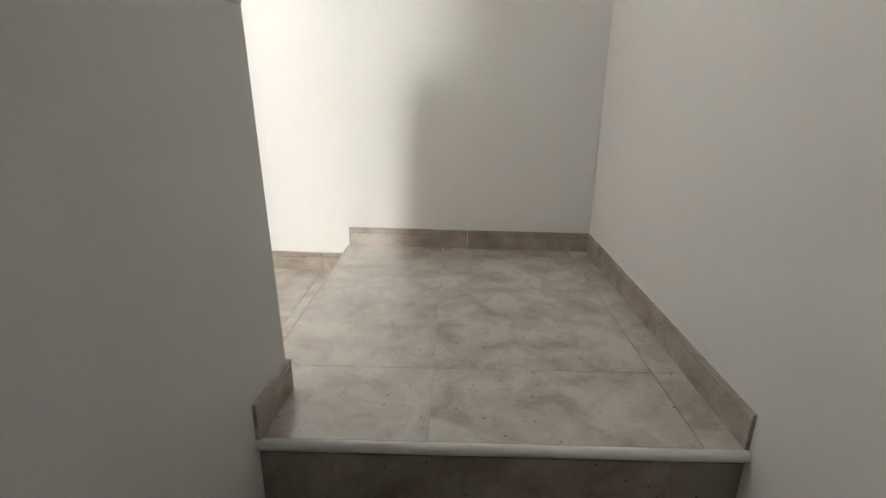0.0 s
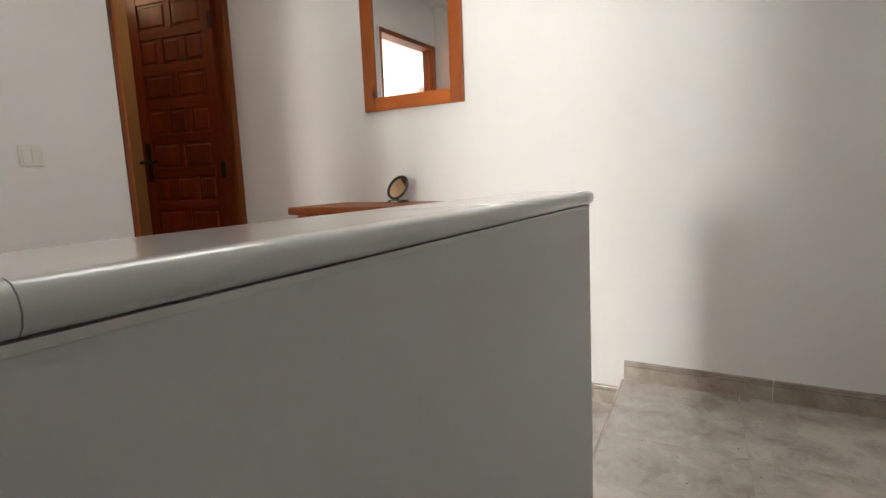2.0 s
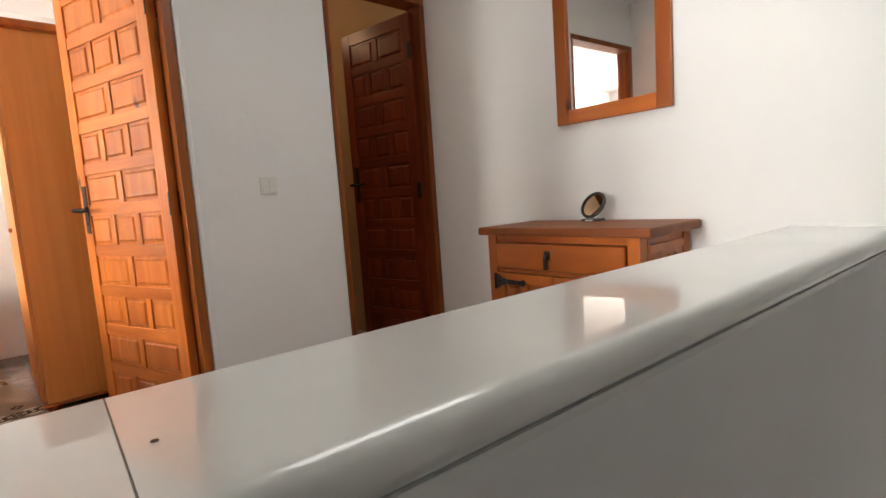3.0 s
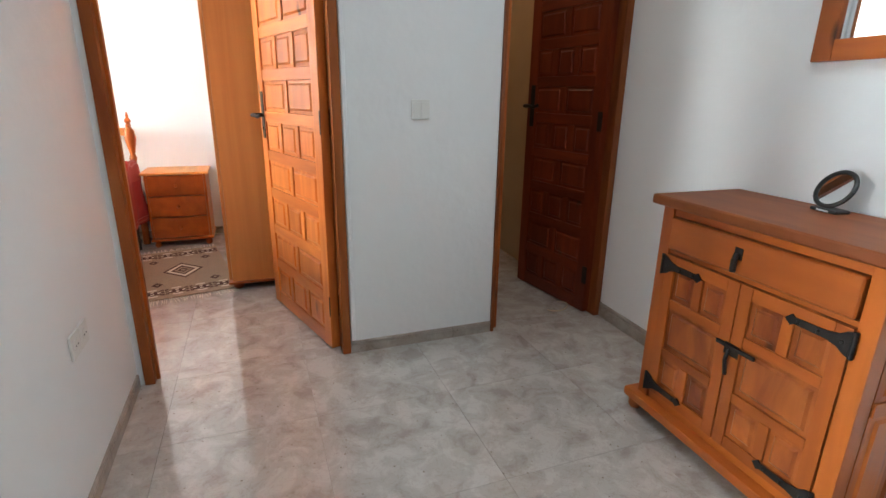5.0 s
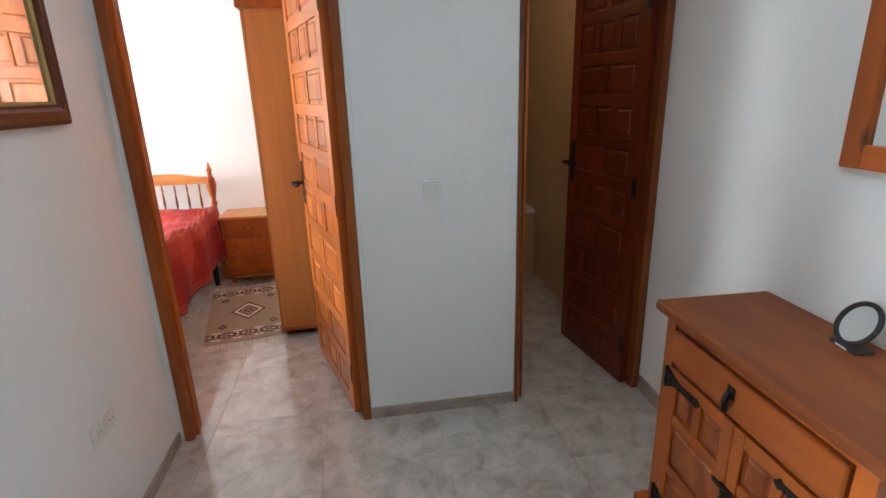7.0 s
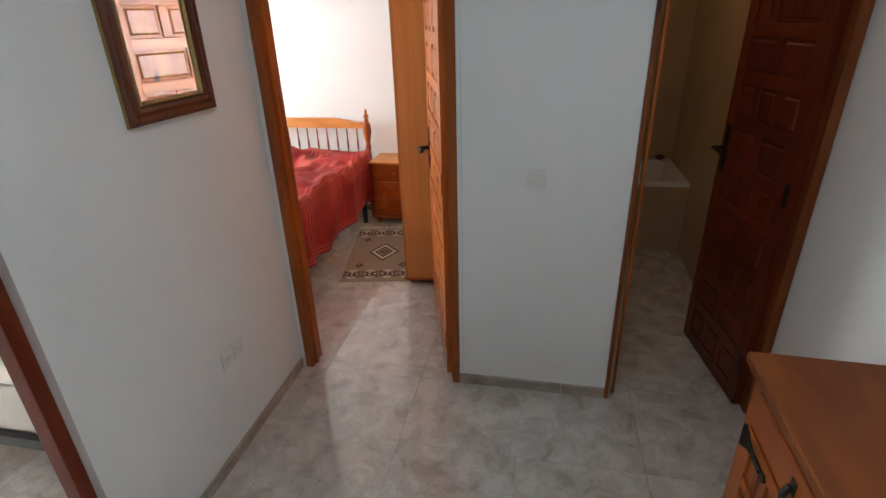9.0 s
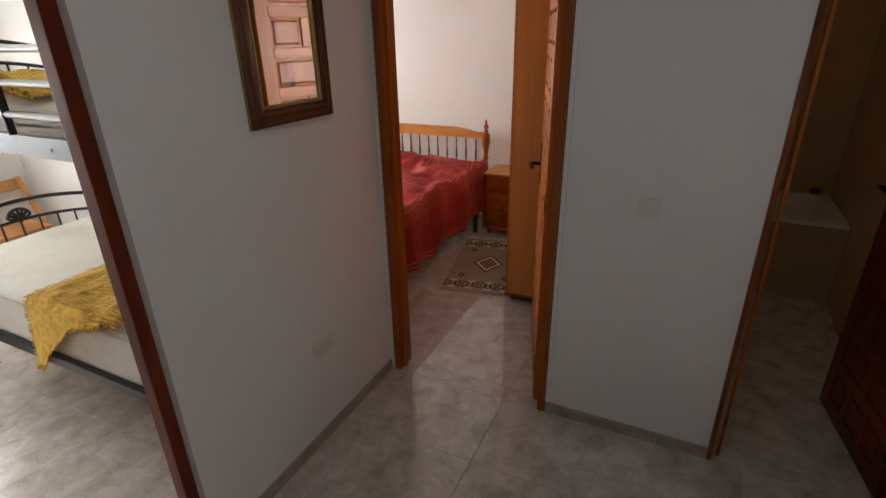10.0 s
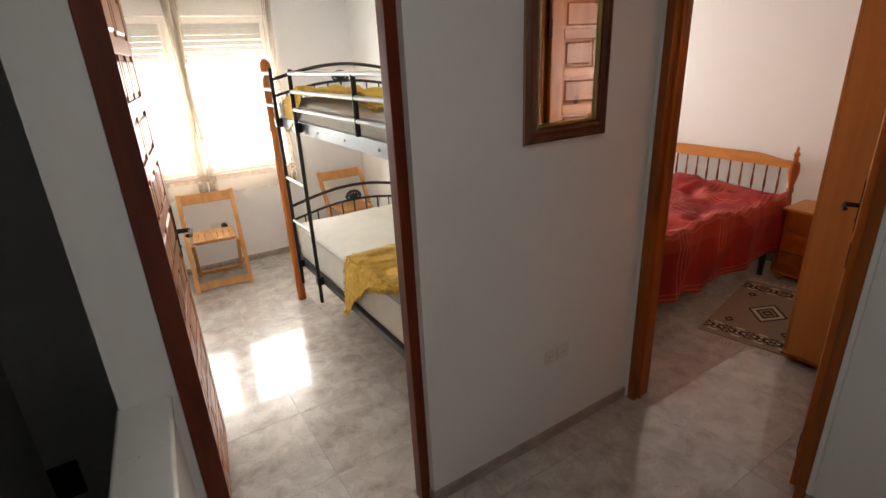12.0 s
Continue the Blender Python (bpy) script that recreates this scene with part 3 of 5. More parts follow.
for x in (I + 0.004, DW - IR - 0.05 + 0.006):
    part("corner_post", B(DW - IR - 0.001 if x > 0.4 else I - 0.007, DW - IR + 0.007 if x > 0.4 else I + 0.001, DD - 0.055, DD - 0.006, 0.07, DT - 0.037, bevel=0.002), PINE, dr)
part("plinth", B(-0.004, DW + 0.004, I - 0.045, DD, 0.045, 0.082, bevel=0.010), PINE_X, dr, "rounded pine base moulding")
for x in (0.03, DW - 0.03):
    for y in (0.03, DD - 0.05):
        part("foot", lathe(bmesh.new(), [(0, 0.020), (0.012, 0.026), (0.03, 0.026), (0.044, 0.020)], x, y), PINE, dr)
mid = (I + 0.05, DW - IR - 0.05)
part("apron", B(mid[0] + 0.001, mid[1] - 0.001, I - 0.005, I + 0.035, DT - 0.066, DT - 0.037, bevel=0.002), PINE_X, dr)
part("cross_rail", B(mid[0] + 0.001, mid[1] - 0.001, I - 0.005, I + 0.035, 0.668, 0.684, bevel=0.002), PINE_X, dr)
part("cross_rail", B(mid[0] + 0.001, mid[1] - 0.001, I - 0.005, I + 0.035, 0.083, 0.115, bevel=0.002), PINE_X, dr)
drawer = part("drawer", B(mid[0] + 0.004, mid[1] - 0.004, I - 0.022, I + 0.03, 0.686, DT - 0.068, bevel=0.012, segments=3), PINE_X, dr)
dp = part("drawer_pull", B(0.366, 0.394, I - 0.026, I - 0.0225, 0.735, 0.772, bevel=0.002), IRON, drawer, "black iron drawer pull")
part("drop_handle", tube(bmesh.new(), [(0.380, I - 0.03, 0.755), (0.383, I - 0.042, 0.735), (0.379, I - 0.036, 0.700)], 0.009, 8), IRON, drawer, "black iron drop handle")


def strap(x, z, way, parent, y):
    """A strap hinge with a flared root at x, its tongue towards way."""
    out = [(0, -0.034), (0.014, -0.030), (0.03, -0.018), (0.06, -0.011), (0.145, -0.009), (0.155, -0.016), (0.172, 0.0), (0.155, 0.016), (0.145, 0.009), (0.06, 0.011), (0.03, 0.018), (0.014, 0.030), (0, 0.034)]
    s = part("strap_hinge", prism(bmesh.new(), [(x + way * a, z + b) for a, b in out], y - 0.005, y), IRON, parent, "black iron strap hinge", False)
    part("hinge_barrel", rod(bmesh.new(), (x - way * 0.006, y - 0.004, z - 0.036), (x - way * 0.006, y - 0.004, z + 0.036), 0.006), IRON, s)
    for a in (0.02, 0.08, 0.135):
        bmn = bmesh.new()
        bmesh.ops.create_uvsphere(bmn, u_segments=8, v_segments=6, radius=0.005, matrix=Matrix.Translation((x + way * a, y - 0.006, z)))
        part("nail", bmn, IRON, s)


def cabinet_door(x0, x1, z0, z1, yf, hinge_left):
    d = part("door", B(x0, x1, yf + 0.010, yf + 0.020, z0, z1), PINE_R, dr)
    f = 0.042
    for a, b in ((x0, x0 + f), (x1 - f, x1)):
        part("stile", B(a, b, yf, yf + 0.0095, z0, z1, bevel=0.003), PINE, d)
    g = 0.034
    z_low, z_mid = z0 + (z1 - z0) * 0.33, z0 + (z1 - z0) * 0.68
    for z, h in ((z0, f), (z_low - g / 2, g), (z_mid - g / 2, g), (z1 - f, f)):
        part("rail", B(x0 + f + 0.0005, x1 - f - 0.0005, yf + 0.0006, yf + 0.0095, z, z + h, bevel=0.003), PINE_X, d)
    xm = (x0 + x1) / 2
    wide = x1 - x0 - 2 * f
    half = (wide - 0.034) / 2

    def field(x, w, lo, hi):
        a = again("panel", panel_mesh(w, hi - lo, PINE_R), d, (x, yf + 0.010, (lo + hi) / 2))
        a.rotation_euler = (0, 0, math.pi)

    field(xm, wide, z_low + g / 2, z_mid - g / 2)
    for lo, hi in ((z0 + f, z_low - g / 2), (z_mid + g / 2, z1 - f)):
        part("mullion", B(xm - 0.017, xm + 0.017, yf + 0.001, yf + 0.0095, lo + 0.0005, hi - 0.0005, bevel=0.003), PINE, d)
        for x in (x0 + f + half / 2, x1 - f - half / 2):
            field(x, half, lo, hi)
    hx = x0 - 0.004 if hinge_left else x1 + 0.004
    for z in (z0 + 0.034, z1 - 0.040):
        strap(hx, z, 1 if hinge_left else -1, d, yf - 0.0005)
    return d


yf = I - 0.016
xm = 0.400
cabinet_door(mid[0] + 0.002, xm - 0.0015, 0.118, 0.666, yf, True)
rd = cabinet_door(xm + 0.0015, mid[1] - 0.002, 0.118, 0.666, yf, False)
lt = part("latch", B(xm - 0.040, xm + 0.098, yf - 0.012, yf - 0.004, 0.455, 0.468, bevel=0.003), IRON, dr, "black iron sliding latch")
part("latch_plate", B(xm - 0.012, xm + 0.040, yf - 0.0035, yf - 0.0008, 0.43, 0.47, bevel=0.001), IRON, lt)
part("latch_handle", tube(bmesh.new(), [(xm + 0.012, yf - 0.012, 0.455), (xm + 0.014, yf - 0.022, 0.42), (xm + 0.016, yf - 0.014, 0.37)], 0.006, 8), IRON, lt)
# the framed end
for z0, z1 in ((0.09, 0.13), (0.44, 0.48), (0.77, 0.80)):
    part("end_rail", B(DW - IR + 0.0005, DW - IR + 0.007, I + 0.0415, DD - 0.0555, z0, z1, bevel=0.002), PINE_X, dr)
for zc, hh in ((0.285, 0.31), (0.625, 0.29)):
    for yc in (0.142, 0.262):
        a = again("end_panel", panel_mesh(0.105, hh, PINE), dr, (DW - IR, yc + 0.0, zc))
        a.rotation_euler = (0, 0, -math.pi / 2)

cm = thing("make_up_mirror", "round black make-up mirror on a small stand, on the dresser", "mirror", at(-1.610, 2.190, FH + DT, -10))
bm = bmesh.new()
ring = [(0.056 * math.cos(a), 0.006 + 0.030 * math.sin(a), 0.070 + 0.050 * math.sin(a)) for a in (2 * math.pi * k / 32 for k in range(33))]
part("rim", tube(bm, ring, 0.007, 8), BLACKP, cm)
bm = bmesh.new()
c = bm.verts.new((0, 0.006, 0.070))
vs = [bm.verts.new(p) for p in ring[:-1]]
for k in range(32):
    bm.faces.new((c, vs[k], vs[(k + 1) % 32]))
part("glass", bm, MIRROR, cm, "clear round mirror glass", False)
part("stand_foot", B(-0.045, 0.045, -0.025, 0.03, 0.0005, 0.012, bevel=0.005), BLACKP, cm)
part("stand_arm", tube(bmesh.new(), [(-0.02, 0.022, 0.011), (-0.016, 0.030, 0.04), (0.0, 0.016, 0.070)], 0.006, 8), BLACKP, cm)
part("foot_label", B(-0.02, 0.02, -0.0262, -0.0252, 0.003, 0.008), PLASTIC, cm)


# ---- parapet top, landing, stairs ----
def nosing_slab(name, x0, x1, y0, y1, z0, z1, mat, parent=None, label="", kind="", r=None):
    """A slab whose long edges along y are rounded."""
    bm = bmesh.new()
    h = (z1 - z0) / 2
    pts = []
    for side in (1, -1):
        cx = x1 - h if side > 0 else x0 + h
        for k in range(7):
            a = -math.pi / 2 + math.pi * k / 6
            pts.append((cx + side * h * math.cos(a), (z0 + z1) / 2 + side * h * math.sin(a)))
    a = [bm.verts.new((x, y0, z)) for x, z in pts]
    b = [bm.verts.new((x, y1, z)) for x, z in pts]
    bm.faces.new(a)
    bm.faces.new(b[::-1])
    for k in range(len(a)):
        bm.faces.new((a[k], b[k], b[(k + 1) % len(a)], a[(k + 1) % len(a)]))
    return part(name, bm, mat, parent, label, True, kind)


cap = thing("parapet_cap", "polished white marble cap with rounded edges on the half wall", "wall cap", PAR)
seams = [YP, 0.235, PL + 0.002]
for a, b in zip(seams, seams[1:]):
    nosing_slab("cap_slab", -PW - 0.010, PW + 0.008, a + 0.0004, b - 0.0004, 0.801, 0.826, CAP, cap)
part("mortar_bed", B(-PW - 0.0015, PW + 0.0015, YP + 0.0015, PL - 0.002, 0.7955, 0.8008), CAP, cap, "thin pale mortar line")
nosing_slab("joint", -PW - 0.0094, PW + 0.0074, 0.235 - 0.00039, 0.235 + 0.00039, 0.8015, 0.8255, GROUT, cap)
part("chip_mark", rod(bmesh.new(), (0.008, 0.245, 0.8255), (0.008, 0.245, 0.8263), 0.0014, 10), BLACKP, cap, "small dark spot")

structure("landing", [(XE + 0.012, XR, YN + 0.02, yw(0.4) - 0.001, FH - 0.2, -0.012)], GROUT, "solid landing under the tiles")
ledge = part("landing_nosing", rod(bmesh.new(), (-0.52, YN, -0.0135), (XR - 0.002, YN, -0.0135), 0.0130, 20), CAP, None, "rounded pale edge of the landing", True, "structure")
part("landing_edge", rod(bmesh.new(), (XE, 1.13, -0.012), (XE, yw(XE) - 0.001, -0.012), 0.011, 16), SKIRT, None, "rounded tile edge of the landing", True, "structure")
# added frame round the fill lamp; the opaque cover on top keeps sun out
sl = thing("skylight", "added fill-light opening with a plain frame, unseen in the hall ceiling", "skylight", at(0, 0, CZ))
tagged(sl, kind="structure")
for x0, x1, y0, y1 in ((FILL_GAP[0], FILL_GAP[0] + 0.03, FILL_GAP[2], FILL_GAP[3]), (FILL_GAP[1] - 0.03, FILL_GAP[1], FILL_GAP[2], FILL_GAP[3]), (FILL_GAP[0] + 0.03, FILL_GAP[1] - 0.03, FILL_GAP[2], FILL_GAP[2] + 0.03), (FILL_GAP[0] + 0.03, FILL_GAP[1] - 0.03, FILL_GAP[3] - 0.03, FILL_GAP[3])):
    part("fill_gap_frame", B(x0, x1, y0, y1, 0.1205, 0.16), PLASTIC, sl, smooth=False)
part("opaque_cover", B(FILL_GAP[0], FILL_GAP[1], FILL_GAP[2], FILL_GAP[3], 0.1605, 0.18), PLASTIC, sl, smooth=False)
structure("landing_riser_west", [(XE - 0.006, XE + 0.0115, 1.13, yw(XE) - 0.002, FH + 0.0005, -0.024)], SKIRT, "low marbled riser between landing and hall")
st = thing("staircase", "marbled stone stairs going down beside the half wall", "stairs", at(0, 0, 0))
RISE, RUN = 0.178, 0.275
for k in range(13):
    y1 = YN + 0.018 - k * RUN
    z = -(k + 1) * RISE
    part("riser", B(-0.60, XR - 0.002, y1 - 0.012 if k else y1 - 0.014, y1, z, z + RISE - 0.036), SKIRT, st, smooth=False)
    t = part("tread", B(-0.60, XR - 0.002, y1 - RUN - 0.004, y1 - 0.002, z - 0.030, z - 0.0005, bevel=0.012, segments=3), SKIRT, st)
    part("step_core", B(-0.60, XR - 0.002, y1 - RUN + 0.012, y1 + 0.03, z - 0.4, z - 0.031), GROUT, st, smooth=False)


# ---- floors: slabs, tiles, skirting ----
structure("floor", [(-5.46, XE - 0.006, YB, 2.2, FH - 0.1, FH - 0.006), (-5.46, XE - 0.006, 2.2, 2.45, FH - 0.09, FH - 0.006)], GROUT, "polished marbled floor tiles in grey and beige")
ROOMS = [  # regions inside which tiles are clipped
    (XC, XE - 0.0065, YP, 2.35, FH), (XC - 0.10, XC, B0 + 0.0405, B1 - 0.0405, FH), (XC - 0.10, XC, T0 + 0.0405, T1 - 0.0405, FH),
    (BX0 + 0.0455, BX1 - 0.0455, YP - 0.11, YP, FH), (-2.90, -0.66, YB, YP - 0.11, FH), (XF, XC - 0.10, YB, 0.96, FH), (-5.46, XC - 0.10, 1.058, 2.44, FH), (XE + 0.002, XR, YN + 0.002, 2.26, 0.0)]
PITCH, ORG = 0.54, (-1.25, -0.93)
floor_parent = thing("floor_tiles", "polished marbled floor tiles in grey and beige with thin joints", "floor")
tagged(floor_parent, kind="structure")


def baseboards():
    """Skirting pieces: axis, fixed place, way of the normal, from, to, floor height."""
    P, S = PAR, pose(0, yw(0), 0, 0, 0, SLANT)
    runs = [("x", 0, -1, XE + 0.001, XR - 0.001, 0.0, S), ("x", 0, -1, XC + 0.003, XE - 0.007, FH, S), ("y", XR, -1, YN, yw(XR) - 0.010, 0.0, None),
            ("y", XC, 1, B1 + 0.001, T0 - 0.001, FH, None), ("x", YP, 1, BX0 + 0.0, XC + 0.013, FH, None), ("y", PW, 1, YN - 0.0, 1.125, 0.0, P),
            ("x", 1.125, 1, 0.05, PW + 0.008, 0.0, P), ("y", -PW, -1, YP + 0.001, 1.12, FH, P), ("y", BX0, 1, YP - 0.034, YP + 0.008, FH, None),
            ("x", YB, 1, -2.90, -0.66, FH, None), ("y", -2.90, 1, YB + 0.009, YP - 0.112, FH, None), ("y", -0.66, -1, YB + 0.009, YP - 0.31, FH, None), ("y", XF, 1, YB, 0.96, FH, None), ("x", 0.96, -1, XF + 0.009, XC - 0.115, FH, None), ("y", -3.00, -1, YB + 0.009, YP - 0.12, FH, None)]
    board = thing("baseboard", "marbled skirting tiles with a grooved top edge", "baseboard")
    tagged(board, kind="structure")
    for axis, at_, way, a, b, z, frame_ in runs:
        a, b = min(a, b), max(a, b)
        edges = [a]
        while b - edges[-1] > 0.56:
            edges.append(edges[-1] + 0.52)
        edges.append(b)
        for p, q in zip(edges, edges[1:]):
            bm = bmesh.new()
            prof = [(0.0, 0.0), (0.0085, 0.0), (0.0085, 0.056), (0.0045, 0.0585), (0.0085, 0.061), (0.0085, 0.068), (0.0050, 0.070), (0.0085, 0.0725), (0.0065, 0.078), (0.0, 0.080)]
            if q - p < 0.004:
                continue
            lo, hi = p + 0.0008, q - 0.0008
            if z < 0 and frame_ is not S:
                prof = [(d, h * 0.74) for d, h in prof]
            rows = []
            for s in (lo, hi):
                rows.append([bm.verts.new((s, at_ + way * d, z + h + 0.0005) if axis == "x" else (at_ + way * d, s, z + h + 0.0005)) for d, h in prof])
            n = len(prof)
            for k in range(n):
                bm.faces.new((rows[0][k], rows[0][(k + 1) % n], rows[1][(k + 1) % n], rows[1][k]))
            bm.faces.new(rows[0])
            bm.faces.new(rows[1][::-1])
            pc = part("skirting_piece", bm, SKIRT, board, smooth=False)
            if frame_:
                pc.matrix_basis = frame_


# ---- bedroom ----
wd = thing("wardrobe", "tall orange wooden wardrobe on bun feet, beside the bedroom door", "wardrobe", at(-3.81, 0.335, FH))
part("side_panel", B(-0.018, 0, 0.02, 0.575, 0.06, 2.02, bevel=0.002), LAMIN, wd)
part("side_panel", B(-0.95, -0.932, 0.02, 0.575, 0.06, 2.02, bevel=0.002), LAMIN, wd)
part("back_panel", B(-0.9315, -0.0185, 0.565, 0.573, 0.06, 2.02), LAMIN, wd)
part("base", B(-0.965, 0.015, -0.005, 0.58, 0.045, 0.0595, bevel=0.005), PINE_X, wd)
part("cornice", B(-0.98, 0.03, -0.02, 0.585, 2.0205, 2.065, bevel=0.014, segments=3), PINE_X, wd)
for x0, x1 in ((-0.474, -0.002), (-0.948, -0.476)):
    d = part("door", B(x0, x1, 0.0, 0.019, 0.075, 2.015, bevel=0.003), LAMIN, wd)
    part("door_knob", lathe(bmesh.new(), [(-0.018, 0.006), (-0.010, 0.012), (0.0, 0.013), (0.008, 0.010)], 0, 0), PINE, d).matrix_basis = pose((x0 + 0.04) if x0 > -0.5 else (x1 - 0.04), -0.006, 1.0, 90, 0, 0)
for x in (-0.90, -0.05):
    for y in (0.05, 0.52):
        part("foot", lathe(bmesh.new(), [(0.0005, 0.022), (0.012, 0.032), (0.032, 0.032), (0.0448, 0.024)], x, y), PINE, wd)

ns = thing("nightstand", "small pine nightstand with three drawers, beside the double bed", "nightstand", at(-5.295, -0.262, FH))
part("top", B(0, 0.36, -0.02, 0.45, 0.575, 0.595, bevel=0.006), YELLOWP, ns)
part("side_panel", B(0.01, 0.33, 0.0, 0.016, 0.07, 0.5745), PINE, ns)
part("side_panel", B(0.01, 0.33, 0.414, 0.43, 0.07, 0.5745), PINE, ns)
part("back_panel", B(0.01, 0.02, 0.0165, 0.4135, 0.07, 0.5745), PINE, ns)
part("base", B(0.0, 0.35, -0.01, 0.44, 0.052, 0.0695, bevel=0.005), PINE, ns)
for k in range(3):
    z = 0.078 + k * 0.166
    d = part("drawer", B(0.30, 0.338, 0.0175, 0.4125, z, z + 0.160, bevel=0.004), PINE_X, ns)
    kb = part("drawer_knob", lathe(bmesh.new(), [(0, 0.005), (0.008, 0.006), (0.016, 0.013), (0.024, 0.009)], 0, 0), PINE, d)
    kb.matrix_basis = pose(0.338, 0.215, z + 0.08, 0, 90, 0)
for x in (0.04, 0.31):
    for y in (0.03, 0.40):
        part("foot", lathe(bmesh.new(), [(0.0005, 0.016), (0.012, 0.024), (0.035, 0.022), (0.0518, 0.016)], x, y), PINE, ns)

BEDY0, BEDY1 = -1.75, -0.305
bed = thing("double_bed", "pine double bed with a spindled headboard and turned posts", "bed", at(0, 0, FH))
post_prof = [(0.0005, 0.026), (0.60, 0.026), (0.66, 0.018), (0.69, 0.028), (0.72, 0.018), (0.78, 0.030), (0.84, 0.040), (0.90, 0.034), (0.925, 0.016), (0.938, 0.022), (0.948, 0.012), (0.968, 0.024), (0.985, 0.018), (0.995, 0.008), (1.005, 0.012), (1.02, 0.009), (1.035, 0.004)]
for y in (BEDY0 + 0.03, BEDY1 - 0.03):
    part("post", lathe(bmesh.new(), post_prof, -5.12, y), PINE, bed, "turned pine post with a finial")
bm = bmesh.new()
n = 24
top, low = [], []
for k in range(n + 1):
    s = k / n
    y = BEDY0 + 0.06 + (BEDY1 - BEDY0 - 0.12) * s
    e = min(s, 1 - s)
    rise = 0.035 * (0 if e < 0.06 else min(1, (e - 0.06) / 0.14) ** 0.7)
    top.append((y, 0.918 + rise))
    low.append((y, 0.862))
prism(bm, top + low[::-1], -0.014, 0.014)
hr = part("headboard_rail", bm, YELLOWP, bed)
hr.matrix_basis = pose(-5.12, 0, 0, 0, 0, 90)
part("headboard_low_rail", B(-5.135, -5.105, BEDY0 + 0.058, BEDY1 - 0.058, 0.47, 0.53, bevel=0.004), PINE_X, bed)
sp = mesh_of("spindle", lathe(bmesh.new(), [(0.53, 0.006), (0.60, 0.010), (0.64, 0.005), (0.70, 0.010), (0.75, 0.008), (0.78, 0.005), (0.82, 0.007), (0.863, 0.005)], 0, 0, 10), FRAMEW, True)
for k in range(13):
    again("spindle", sp, bed, (-5.12, BEDY0 + 0.13 + k * (BEDY1 - BEDY0 - 0.26) / 12, 0))
part("side_rail", B(-5.10, -3.22, BEDY1 - 0.055, BEDY1 - 0.03, 0.24, 0.34, bevel=0.004), PINE_X, bed)
part("side_rail", B(-5.10, -3.22, BEDY0 + 0.03, BEDY0 + 0.055, 0.24, 0.34, bevel=0.004), PINE_X, bed)
part("foot_rail", B(-3.219, -3.195, BEDY0 + 0.03, BEDY1 - 0.03, 0.24, 0.34, bevel=0.004), PINE, bed)
for y in (BEDY0 + 0.06, BEDY1 - 0.06):
    part("leg", lathe(bmesh.new(), [(0.0005, 0.022), (0.24, 0.026)], -3.26, y), BLACK, bed)
    part("leg", lathe(bmesh.new(), [(0.0005, 0.022), (0.24, 0.026)], -4.95, y), BLACK, bed)
mt = part("mattress", B(-5.09, -3.22, BEDY0 + 0.065, BEDY1 - 0.065, 0.345, 0.60, bevel=0.05, segments=4), SHEET, None)
mt.location.z = FH
tagged(mt, "white mattress under the red bedspread", "mattress")


